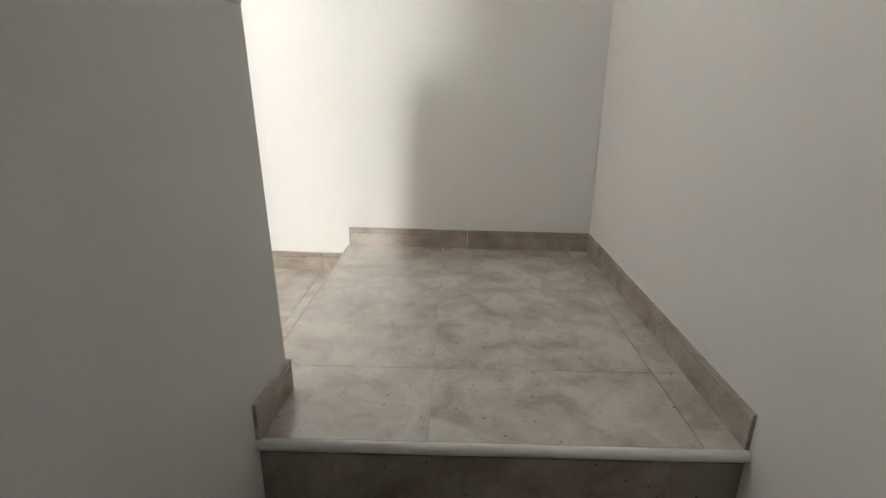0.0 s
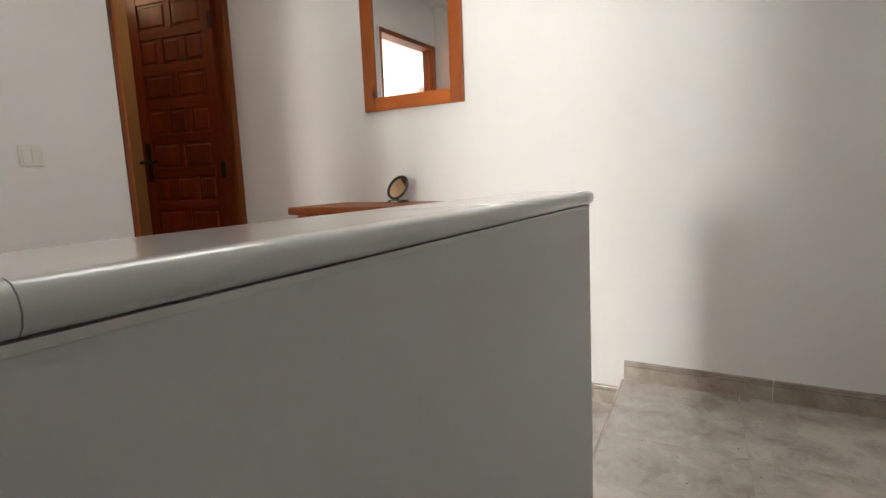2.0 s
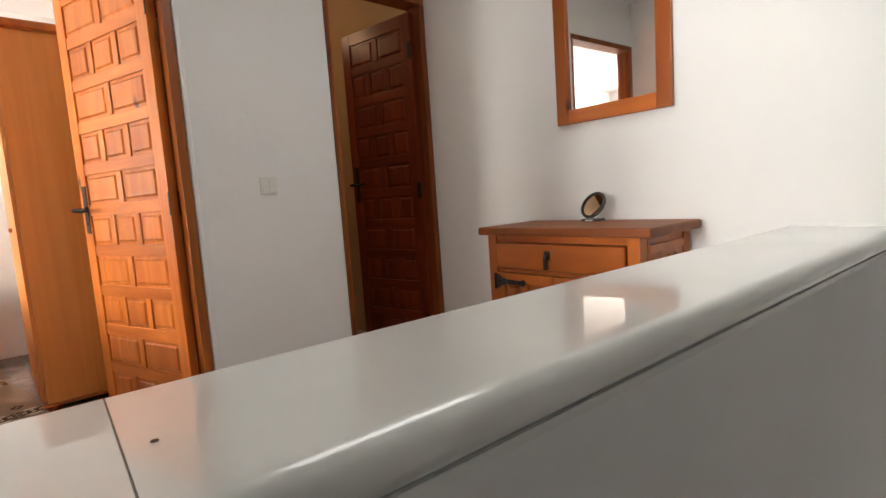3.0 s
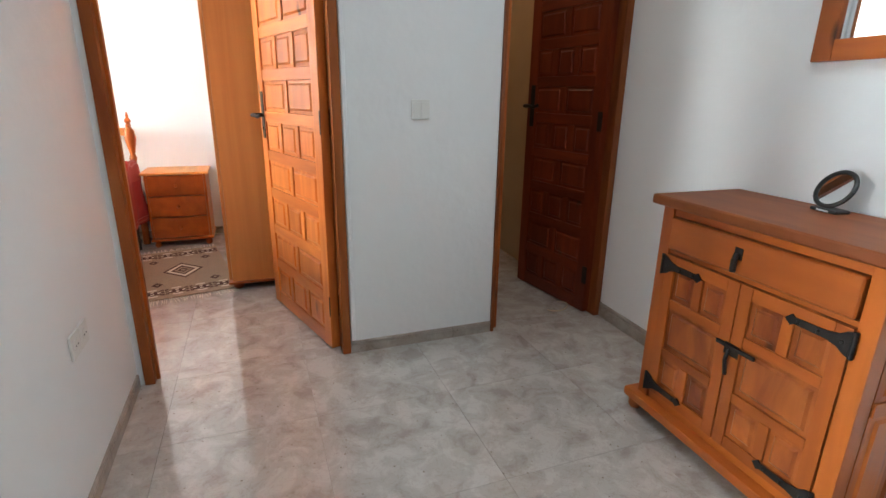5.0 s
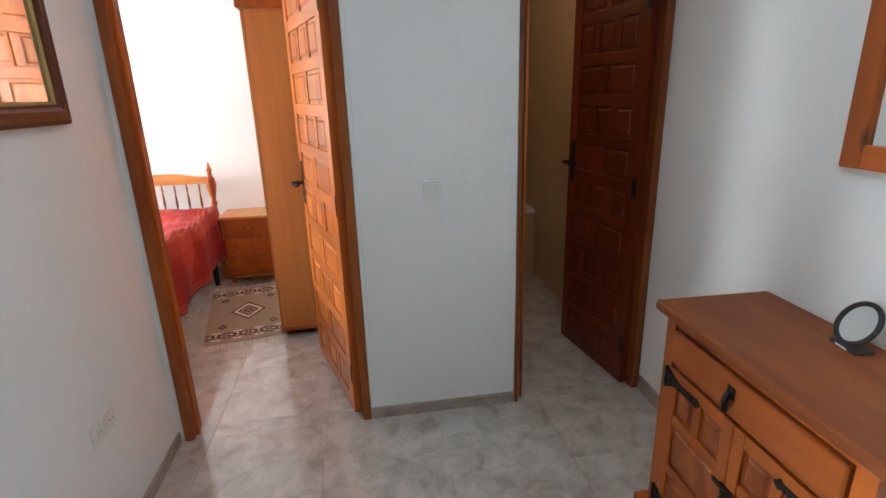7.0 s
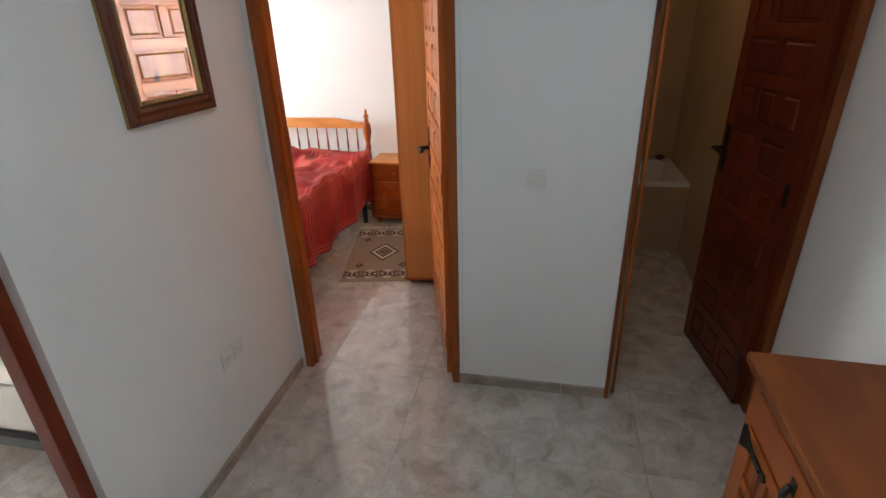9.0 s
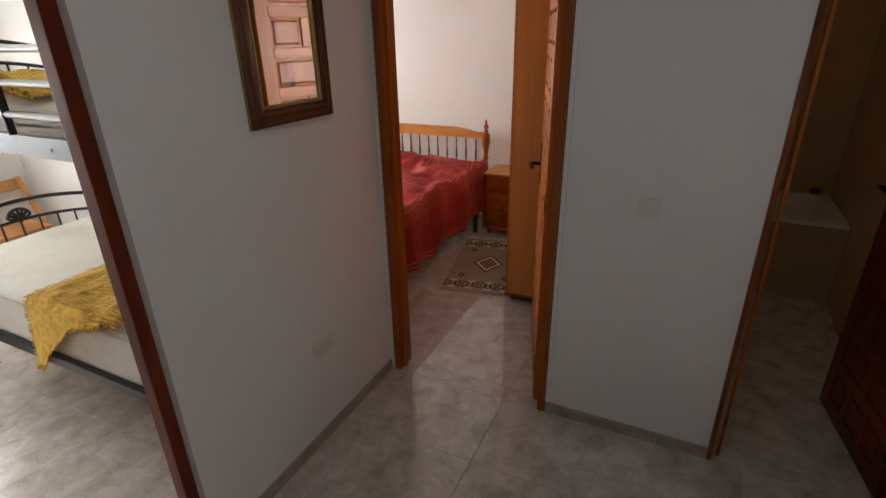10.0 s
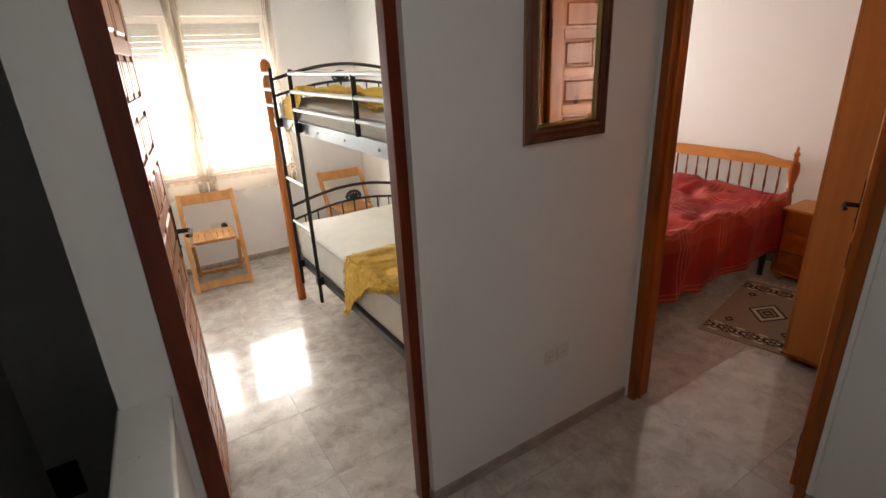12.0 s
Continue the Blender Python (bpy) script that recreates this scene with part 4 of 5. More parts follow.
def drape(name, x0, x1, y0, y1, ztop, drop, seed, nu, nv, amp, mat, label, category, thick=0.006, corner=0.05, taper=0.0, folds=1.0):
    """A cloth over a box: the middle lies flat, the rest hangs. drop: how far on the x0, x1, y0, y1 sides."""
    bm = bmesh.new()
    uv = bm.loops.layers.uv.new("UVMap")
    dx0, dx1, dy0, dy1 = drop
    U, V = x1 - x0 + dx0 + dx1, y1 - y0 + dy0 + dy1
    grid = []
    for i in range(nu + 1):
        row = []
        for j in range(nv + 1):
            u, v = -dx0 + U * i / nu, -dy0 + V * j / nv
            if u > x1 - x0 and taper:
                u = (x1 - x0) + (u - (x1 - x0)) * (1 - taper * max(0, min(1, v / 0.40)))
            hx = max(0, -u, u - (x1 - x0))
            hy = max(0, -v, v - (y1 - y0))
            x, y = x0 + min(max(u, 0), x1 - x0), y0 + min(max(v, 0), y1 - y0)
            sx = -1 if u < 0 else 1
            sy = -1 if v < 0 else 1
            hang = max(hx, hy) + 0.25 * min(hx, hy)
            out = min(1, hang / 0.08)
            p = Vector((u * 1.0 + seed, v * 1.0, 0))
            fold = noise.noise(Vector((u * 2.3 + seed, v * 2.3, 1.0)))
            fine = noise.noise(Vector((u * 9 + seed, v * 6, 2.0)))
            crease = noise.noise(Vector((u * 5 + v * 3 + seed, v * 5 - u * 2, 5.0)))
            z = ztop - hang + amp * (fold + 0.75 * fine + 0.95 * (0.5 - abs(crease) * 2) ) * (1 - out * 0.8)
            z = z - 0.03 * min(1, hang / 0.04) * 0
            wave = folds * (0.030 * math.sin((u if hy > hx else v) * 14 + 3.5 * fold) + 0.020 * fine)
            flare = corner * 0.3 * out + wave * out * (0.4 + hang)
            x += sx * flare * (1 if hx > 0 else 0)
            y += sy * flare * (1 if hy > 0 else 0)
            row.append((bm.verts.new((x, y, z)), u, v))
        grid.append(row)
    grid_co = [[a[0].co.copy() for a in row] for row in grid]
    for i in range(nu):
        for j in range(nv):
            q = [grid[i][j], grid[i + 1][j], grid[i + 1][j + 1], grid[i][j + 1]]
            f = bm.faces.new([a[0] for a in q])
            for loop, a in zip(f.loops, q):
                loop[uv].uv = (a[1], a[2])
    ob = new(name, bpy.data.meshes.new(name))
    bmesh.ops.recalc_face_normals(bm, faces=bm.faces)
    bm.to_mesh(ob.data)
    bm.free()
    ob.data.materials.append(mat)
    ob.data.shade_smooth()
    co = lambda i, j: grid_co[i][j]
    rim = [co(i, 0) for i in range(nu + 1)] + [co(nu, j) for j in range(1, nv + 1)] + [co(i, nv) for i in range(nu - 1, -1, -1)] + [co(0, j) for j in range(nv - 1, 0, -1)]
    hb = tube(bmesh.new(), rim, max(0.004, thick * 0.6), 6)
    part("hem", hb, mat, ob, "thick stitched hem")
    sol = ob.modifiers.new("thickness", "SOLIDIFY")
    sol.thickness, sol.offset = thick, 1.0
    return tagged(ob, label, category)


bs = drape("bedspread", -5.07, -3.17, BEDY0 + 0.02, BEDY1 - 0.01, FH + 0.660, (0.0, 0.40, 0.46, 0.46), 3.0, 120, 110, 0.042, PLAID, "rumpled red plaid bedspread hanging over the double bed", "bedspread")


def rug():
    X0, X1, Y0, Y1 = -4.82, -3.80, -0.265, 0.295
    r = thing("rug", "beige patterned rug with brown diamonds and fringes, on the bedroom floor", "rug", at((X0 + X1) / 2, (Y0 + Y1) / 2, FH, 11))
    hx, hy = (X1 - X0) / 2, (Y1 - Y0) / 2
    part("field", B(-hx, hx, -hy, hy, 0.0005, 0.008, bevel=0.003), RUGB, r)

    def flat(name, pts_list, mat, z=0.0082):
        bm = bmesh.new()
        for pts in pts_list:
            a = [bm.verts.new((x, y, z + 0.0012)) for x, y in pts]
            b = [bm.verts.new((x, y, z - 0.001)) for x, y in pts]
            bm.faces.new(a)
            for k in range(len(a)):
                bm.faces.new((a[k], b[k], b[(k + 1) % len(a)], a[(k + 1) % len(a)]))
        part(name, bm, mat, r, smooth=False)

    def ring(cx, cy, a, b, w):
        o = [(a, 0), (0, b), (-a, 0), (0, -b)]
        quads = []
        for k in range(4):
            p, q = o[k], o[(k + 1) % 4]
            f = 1 - w / a
            quads.append([(cx + p[0], cy + p[1]), (cx + q[0], cy + q[1]), (cx + q[0] * f, cy + q[1] * f), (cx + p[0] * f, cy + p[1] * f)])
        return quads

    flat("diamond", ring(0, 0, 0.17, 0.125, 0.018), RUGD)
    flat("diamond", ring(0, 0, 0.14, 0.102, 0.030), CREAM)
    flat("diamond", ring(0, 0, 0.10, 0.074, 0.020), RUGD)
    flat("diamond", ring(0, 0, 0.045, 0.036, 0.020), RUGD)
    for x, y in ((0.25, 0.17), (0.25, -0.17), (-0.25, 0.17), (-0.25, -0.17)):
        flat("small_motif", ring(x, y, 0.04, 0.032, 0.022), RUGD)
    for sx in (1, -1):
        base = sx * (hx - 0.11)
        for k in range(4):
            cy = -hy + 0.075 + k * (2 * hy - 0.15) / 3
            u = 0.0185
            cells = [(-2, -3), (-2, 3), (-1, -2), (-1, -1), (-1, 1), (-1, 2), (0, -3), (0, -1), (0, 0), (0, 1), (0, 3), (1, -2), (1, -1), (1, 1), (1, 2), (2, -3), (2, 0), (2, 3)]
            flat("border_motif", [[(base + (i - 0.5) * u, cy + (j - 0.5) * u), (base + (i + 0.5) * u, cy + (j - 0.5) * u), (base + (i + 0.5) * u, cy + (j + 0.5) * u), (base + (i - 0.5) * u, cy + (j + 0.5) * u)] for i, j in cells], RUGD)
            cl = [(-3, -1), (-3, 0), (-3, 1), (3, -1), (3, 0), (3, 1), (0, -2), (0, 2), (1, 0), (-1, 0)]
            flat("border_light", [[(base + (i - 0.5) * u, cy + (j - 0.5) * u), (base + (i + 0.5) * u, cy + (j - 0.5) * u), (base + (i + 0.5) * u, cy + (j + 0.5) * u), (base + (i - 0.5) * u, cy + (j + 0.5) * u)] for i, j in cl], CREAM)
    rng = random.Random(5)
    bm = bmesh.new()
    for sx in (1, -1):
        for k in range(48):
            y = -hy + 0.01 + (2 * hy - 0.02) * k / 47
            L = 0.06 + rng.random() * 0.03
            d = (rng.random() - 0.5) * 0.03
            tube(bm, [(sx * hx, y, 0.004), (sx * (hx + L * 0.5), y + d * 0.4, 0.003), (sx * (hx + L), y + d, 0.003)], 0.0022, 4)
    part("fringe", bm, CREAM, r, "cream yarn fringe", kind="stuff")


rug()


# ---- windows and curtains ----
def window_unit(name, label, x0, x1, shutter):
    w = thing(name, label, "window", at(0, YB - 0.14, 0))
    z0, z1 = WZ
    tagged(w, kind="structure")
    F = 0.05
    part("window_frame", B(x0 + 0.001, x0 + F, -0.03, 0.03, z0 + 0.001, z1 - 0.001, bevel=0.003), PLASTIC, w)
    part("window_frame", B(x1 - F, x1 - 0.001, -0.03, 0.03, z0 + 0.001, z1 - 0.001, bevel=0.003), PLASTIC, w)
    part("window_frame", B(x0 + F + 0.0005, x1 - F - 0.0005, -0.03, 0.03, z0 + 0.001, z0 + F, bevel=0.003), PLASTIC, w)
    part("window_frame", B(x0 + F + 0.0005, x1 - F - 0.0005, -0.03, 0.03, z1 - F, z1 - 0.001, bevel=0.003), PLASTIC, w)
    xm = x0 + (x1 - x0) * 0.66
    for a, b in ((x0 + F + 0.0005, xm - 0.0655), (xm + 0.0655, x1 - F - 0.0005)):
        part("transom", B(a, b, -0.02, 0.02, 1.075, 1.105, bevel=0.003), PLASTIC, w)
    part("glazing_bar", B(x0 + 0.49, x0 + 0.515, -0.018, 0.018, z0 + F + 0.0005, 1.0745, bevel=0.003), PLASTIC, w)
    part("meeting_stile", B(xm - 0.03, xm + 0.03, -0.025, 0.025, z0 + F + 0.0005, z1 - F - 0.0005, bevel=0.003), PLASTIC, w)
    for a, b in ((xm - 0.065, xm - 0.0305), (xm + 0.0305, xm + 0.065)):
        part("casement_stile", B(a, b, -0.018, 0.018, z0 + F + 0.0005, z1 - F - 0.0005, bevel=0.004), PLASTIC, w)
    for a, b in ((x0 + F, xm - 0.065), (xm + 0.065, x1 - F)):
        g = part("pane", B(a, b, -0.004, 0.004, z0 + F, z1 - F), GLASS, w, smooth=False)
        g.visible_shadow = False
    part("window_sill", B(x0 - 0.03, x1 + 0.03, 0.035, 0.155, z0 - 0.022, z0 + 0.0, bevel=0.006), CAP, w)
    sm = mesh_of("shutter_slat", B(x0 + 0.01, x1 - 0.01, -0.055, -0.043, 0, 0.043, bevel=0.005), SHUT)
    for k in range(shutter):
        again("shutter_slat", sm, w, (0, 0, z1 - 0.046 * (k + 1)))
    return w


window_unit("window_1", "white window with a half-lowered slatted shutter behind sheer curtains", WX[0][0], WX[0][1], 8)
window_unit("window_2", "white bedroom window, shutter raised", WX[1][0], WX[1][1], 2)


def curtain(name, label, x0, x1, z0, z1, phase, tie):
    c = thing(name, label, "curtain", at(0, YB + 0.10, 0))
    nx, nz = 260, 26
    bm = bmesh.new()
    g = []
    for j in range(nz + 1):
        s = j / nz
        z = z1 + (z0 - z1) * s
        row = []
        for i in range(nx + 1):
            u = i / nx
            amp = 0.020 + 0.016 * s
            ends = abs(2 * u - 1) ** 3
            amp *= 0.55 + 0.9 * ends
            ph = u * 92 + phase + 2.2 * math.sin(u * 7 + phase) + 0.6 * math.sin(s * 4 + u * 9)
            gather = u - 0.125 * math.sin(2 * math.pi * u)
            squeeze = tie * 0.10 * math.sin(min(1, s * 1.2) * math.pi) * (u - 0.5)
            x = x0 + (x1 - x0) * gather - squeeze * (x1 - x0)
            y = amp * math.sin(ph) + 0.010 * math.sin(u * 150 + phase) * (1 - s) + 0.012 * noise.noise(Vector((u * 5, s * 3, phase)))
            x += 0.016 * (0.25 + ends) * math.sin(2 * ph + 0.7)
            hem = 0.014 * abs(math.sin(u * 24)) if j == nz else 0
            row.append(bm.verts.new((x, y, z - hem)))
        g.append(row)
    for j in range(nz):
        for i in range(nx):
            bm.faces.new((g[j][i], g[j][i + 1], g[j + 1][i + 1], g[j + 1][i]))
    part("cloth", bm, CURTAIN, c, "sheer cream cloth")
    bm = bmesh.new()
    for k in range(8):
        u = (k + 0.5) / 8
        x = x0 + (x1 - x0) * u
        for r, a0 in ((0.045, 0), (0.028, 0)):
            tube(bm, [(x + r * math.cos(a), 0.045, z0 + 0.135 + r * 0.85 * math.sin(a)) for a in (math.pi * q / 10 for q in range(11))], 0.006, 5)
        for q in range(5):
            a = math.pi * q / 4
            tube(bm, [(x + 0.02 * math.cos(a), 0.045, z0 + 0.135 + 0.02 * math.sin(a)), (x + 0.045 * math.cos(a), 0.045, z0 + 0.135 + 0.045 * math.sin(a))], 0.005, 5)
    tube(bm, [(x0 + (x1 - x0) * q / 40, 0.045 + 0.002 * math.sin(q), z0 + 0.128) for q in range(41)], 0.004, 5)
    part("lace_border", bm, LACE, c, "scalloped lace border", kind="stuff")
    return c


LACE = plain("cream_lace", (0.56, 0.42, 0.33), 0.9)
curtain("curtain", "sheer cream curtain with a lace border, over the bright window", -1.40, -0.80, 0.62, 2.36, 0.4, 1)
curtain("curtain", "sheer cream curtain with a lace border, over the bright window", -2.14, -1.28, 0.62, 2.36, 2.1, 1)
rail_ = thing("curtain_rail", "white curtain rail above the bunk room window", "curtain rail", at(0, YB + 0.10, 2.37))
part("pole", rod(bmesh.new(), (-2.2, 0, 0), (-0.7, 0, 0), 0.012), PLASTIC, rail_)
for x in (-2.15, -0.75):
    part("bracket", B(x - 0.012, x + 0.012, -0.099, 0.0, -0.01, 0.01, bevel=0.002), PLASTIC, rail_)


# ---- bunk room ----
def bunk_bed():
    b = thing("bunk_bed", "bunk bed with pine corner posts, black steel ladder and silver rails", "bunk bed", at(0, 0, FH))
    X, YN_, YS, XW = -1.75, -0.34, -2.34, -2.80
    prof = [(0.0005, 0.034), (1.28, 0.036), (1.33, 0.030), (1.36, 0.038), (1.70, 0.036), (1.735, 0.020), (1.75, 0.030), (1.785, 0.040), (1.82, 0.034), (1.845, 0.012)]
    for x, y in ((X + 0.02, YS), (XW, YS), (X + 0.02, YN_ + 0.05), (XW, YN_ + 0.05)):
        part("post", lathe(bmesh.new(), prof, x, y, 20), DOORW if x > -2 else DOORW, b, "red-brown pine post with a ball top")
    for z, mat in ((0.35, BLACK), (1.385, GREY)):
        h = 0.075 if mat is GREY else 0.05
        part("side_rail", B(X - 0.015, X + 0.015, YS + 0.04, YN_, z, z + h, bevel=0.003), mat, b, "grey steel side rail" if mat is GREY else "black steel side rail")
        part("side_rail", B(XW - 0.015, XW + 0.015, YS + 0.04, YN_, z, z + h, bevel=0.003), mat, b)
        part("end_rail", B(XW + 0.016, X - 0.016, YS - 0.015, YS + 0.015, z, z + 0.05, bevel=0.003), BLACK, b)
        part("end_rail", B(XW + 0.016, X - 0.016, YN_ + 0.02, YN_ + 0.05, z, z + 0.05, bevel=0.003), BLACK, b)
        for k in range(9):
            y = YS + 0.2 + k * (YN_ - YS - 0.3) / 8
            part("slat", B(XW + 0.016, X - 0.016, y - 0.03, y + 0.03, z + 0.005, z + 0.02), LIGHTW, b)
    for k in range(4):
        y = YS + 0.5 + k * 0.4
        bmn = bmesh.new()
        bmesh.ops.create_uvsphere(bmn, u_segments=8, v_segments=6, radius=0.007, matrix=Matrix.Translation((X + 0.017, y, 1.42)))
        part("bolt", bmn, SILVER, b)
    # ladder
    for y, z1 in ((YS + 0.20, 1.78), (YS + 0.61, 1.77)):
        part("ladder_upright", tube(bmesh.new(), [(X + 0.045, y, 0.22), (X + 0.045, y, 1.0), (X + 0.045, y, z1 - 0.03), (X + 0.040, y + (0.012 if y > YS + 0.4 else -0.012), z1)], 0.013, 10), BLACK, b, "black steel ladder upright")
        for z in (0.385, 1.43):
            part("clamp", B(X + 0.016, X + 0.062, y - 0.02, y + 0.02, z - 0.03, z + 0.03, bevel=0.004), BLACK, b)
    for z in (0.73, 1.05):
        part("rung", rod(bmesh.new(), (X + 0.045, YS + 0.21, z), (X + 0.045, YS + 0.60, z), 0.010), SILVER, b, "silver steel rung")
    for z in (1.54, 1.645, 1.75):
        part("guard_rail", tube(bmesh.new(), [(X + 0.045, YS + 0.61, z), (X + 0.045, YS + 0.7, z), (X + 0.045, YN_ - 0.03, z)], 0.012, 10), SILVER, b, "silver steel guard rail")
        part("rail_stub", rod(bmesh.new(), (X + 0.045, YS + 0.20, z), (X + 0.045, YS - 0.02, z), 0.012), SILVER, b, "silver steel rail end")
    for y in (YS + 1.55, YN_ - 0.1):
        part("guard_post", rod(bmesh.new(), (X + 0.045, y, 1.47), (X + 0.045, y, 1.75), 0.013), BLACK, b)
    # arched ends
    for z, y in ((0.665, YS), (1.59, YS), (0.665, YN_ + 0.03), (1.59, YN_ + 0.03)):
        for dz, rise, r in ((0.0, 0.075, 0.010), (0.11, 0.085, 0.012)):
            part("arch", tube(bmesh.new(), [(XW + (X - XW) * k / 20, y, z + dz + rise * math.sin(math.pi * k / 20)) for k in range(21)], r, 8), BLACK, b)
        base = 0.40 if z < 1 else 1.43
        for k in range(1, 10):
            x = XW + (X - XW) * k / 10
            part("bar", rod(bmesh.new(), (x, y, base), (x, y, z + 0.075 * math.sin(math.pi * k / 10)), 0.006, 8), BLACK, b)
        cx, cz = (X + XW) / 2 - 0.0, z + 0.095
        orn = part("ornament", tube(bmesh.new(), [(cx + 0.062 * math.cos(a), y, cz + 0.050 * math.sin(a)) for a in (math.pi * q / 14 for q in range(15))], 0.010, 6), BLACK, b, "black shell-shaped ornament")
        part("ornament_rib", tube(bmesh.new(), [(cx + 0.062, y, cz), (cx + 0.03, y, cz - 0.012), (cx, y, cz + 0.004), (cx - 0.03, y, cz - 0.012), (cx - 0.062, y, cz)], 0.008, 6), BLACK, orn)
        for q in range(1, 6):
            a = math.pi * q / 6
            part("ornament_rib", rod(bmesh.new(), (cx, y, cz - 0.015), (cx + 0.060 * math.cos(a), y, cz + 0.048 * math.sin(a)), 0.009, 6), BLACK, orn)
        part("ornament_stem", rod(bmesh.new(), (cx, y, z + 0.06), (cx, y, cz), 0.010, 8), BLACK, orn)
    return X, YN_, YS, XW


bX, bN, bS, bW = bunk_bed()


def mattress(name, label, x0, x1, y0, y1, z0, z1, seed):
    bm = bmesh.new()
    box(bm, x0, x1, y0, y1, z0, z1)
    bmesh.ops.subdivide_edges(bm, edges=bm.edges, cuts=11, use_grid_fill=True)
    for v in bm.verts:
        nx, ny = (v.co.x - x0) / (x1 - x0), (v.co.y - y0) / (y1 - y0)
        e = min(nx * (x1 - x0), (1 - nx) * (x1 - x0), ny * (y1 - y0), (1 - ny) * (y1 - y0))
        if v.co.z > (z0 + z1) / 2:
            v.co.z += -0.02 * max(0, 1 - e / 0.10) ** 2 + 0.008 * noise.noise(Vector((v.co.x * 4 + seed, v.co.y * 4, 0)))
    edges = [e for e in bm.edges if len(e.link_faces) == 2 and e.calc_face_angle(0) > 0.9]
    bmesh.ops.bevel(bm, geom=edges, offset=0.03, segments=3, profile=0.5, affect="EDGES")
    m = part(name, bm, SHEET, None, label)
    m["category"] = "mattress"
    for z in (z0 + 0.02, z1 - 0.035):
        e = 0.002
        rim = [(x0 - e, y0 + 0.05, z), (x0 - e, y1 - 0.05, z), (x0 + 0.03, y1 + e, z), (x1 - 0.03, y1 + e, z), (x1 + e, y1 - 0.05, z), (x1 + e, y0 + 0.05, z), (x1 - 0.03, y0 - e, z), (x0 + 0.03, y0 - e, z), (x0 - e, y0 + 0.05, z)]
        part("piping", tube(bmesh.new(), rim, 0.005, 6), MATT, m)
    return m


mattress("lower_mattress", "thick lower bunk mattress in a fitted cream sheet", bW + 0.02, bX - 0.018, bS + 0.02, bN + 0.018, FH + 0.372, FH + 0.665, 1)
mattress("upper_mattress", "upper bunk mattress in a cream sheet", bW + 0.02, bX - 0.018, bS + 0.03, bN + 0.018, FH + 1.407, FH + 1.58, 2)


def blanket(name, label, x0, x1, y0, reach, z, hang, seed, amp, lift):
    """A crumpled throw: reach(x) is its far end in y, hang(y) how far it drops over x1."""
    nu, nv = 90, 100
    L = x1 - x0
    bm = bmesh.new()
    g = []
    for i in range(nu + 1):
        row = []
        for j in range(nv + 1):
            v = j / nv
            s = (L + 0.34) * i / nu
            x = x0 + min(s, L)
            y = y0 + (reach(x) - y0) * v
            drop = min(max(0.0, s - L), hang(y))
            p = Vector((s * 7 + seed, y * 7, seed))
            soft = noise.noise(p)
            fine = noise.noise(p * 3.1)
            rib = 0.3 * math.sin(y * 95 + 5 * soft) + 0.7 * fine
            edge = min(1.0, 6 * min(v, 1 - v) + 0.25)
            h = max(0.0, 0.5 + 0.5 * soft) * amp * edge + 0.006 * rib + lift * edge
            fy = 0.030 * soft + 0.012 * fine
            if drop > 0:
                row.append(bm.verts.new((x + 0.010 + 0.35 * h + 0.10 * drop, y + fy * (1 + 3 * drop), z - drop + 0.010 * fine)))
            else:
                row.append(bm.verts.new((x + 0.012 * fine, y + fy, z + h)))
        g.append(row)
    for i in range(nu):
        for j in range(nv):
            bm.faces.new((g[i][j], g[i + 1][j], g[i + 1][j + 1], g[i][j + 1]))
    rims = [[r[0].co.copy() for r in g], [v.co.copy() for v in g[-1]], [r[-1].co.copy() for r in g]]
    ob = part(name, bm, KNIT, None, label)
    ob["category"] = "blanket"
    rng = random.Random(int(seed))
    fr = bmesh.new()
    for rim, out in zip(rims, ((0, -1), (1, 0), (0, 1))):
        for q in rim:
            a = rng.uniform(-0.02, 0.02)
            e = Vector((q.x + out[0] * 0.012 + a * 0.5, q.y + out[1] * 0.026 + a, q.z - 0.006 - abs(out[0]) * 0.014))
            tube(fr, [q, (q + e) / 2 + Vector((a * 0.3, 0, 0.004)), e], 0.003, 4)
    part("fringe", fr, KNIT, ob, "mustard yarn fringe", kind="stuff")
    return ob


blanket("yellow_blanket", "mustard yellow knitted blanket hanging over the lower mattress edge", -2.45, -1.768, -1.31, lambda x: -0.70 - (x + 1.76) * 0.3, FH + 0.668, lambda y: 0.33 * max(0.0, 1 - max(0.0, y + 1.25) / 0.50) ** 2.0, 7.0, 0.050, 0.012)
blanket("yellow_blanket", "mustard yellow knitted blanket bunched along the upper bunk", -2.10, -1.785, -2.13, lambda x: -0.75, FH + 1.585, lambda y: 0.19 * max(0.0, 1 - max(0.0, y + 1.98) / 0.22) ** 0.6, 11.0, 0.072, 0.022)


def board(bm, p, q, w, th):
    """A board from p to q, w across in x, th thick."""
    p, q = Vector(p), Vector(q)
    d = q - p
    m = Matrix.Translation((p + q) / 2) @ Euler((math.atan2(d.z, d.y) - math.pi / 2, 0, 0)).to_matrix().to_4x4() @ Matrix.Diagonal((w, th, d.length, 1))
    made = bmesh.ops.create_cube(bm, size=1, matrix=m)["verts"]
    bmesh.ops.bevel(bm, geom=list({e for v in made for e in v.link_edges}), offset=0.004, segments=2, profile=0.6, affect="EDGES")
    return bm


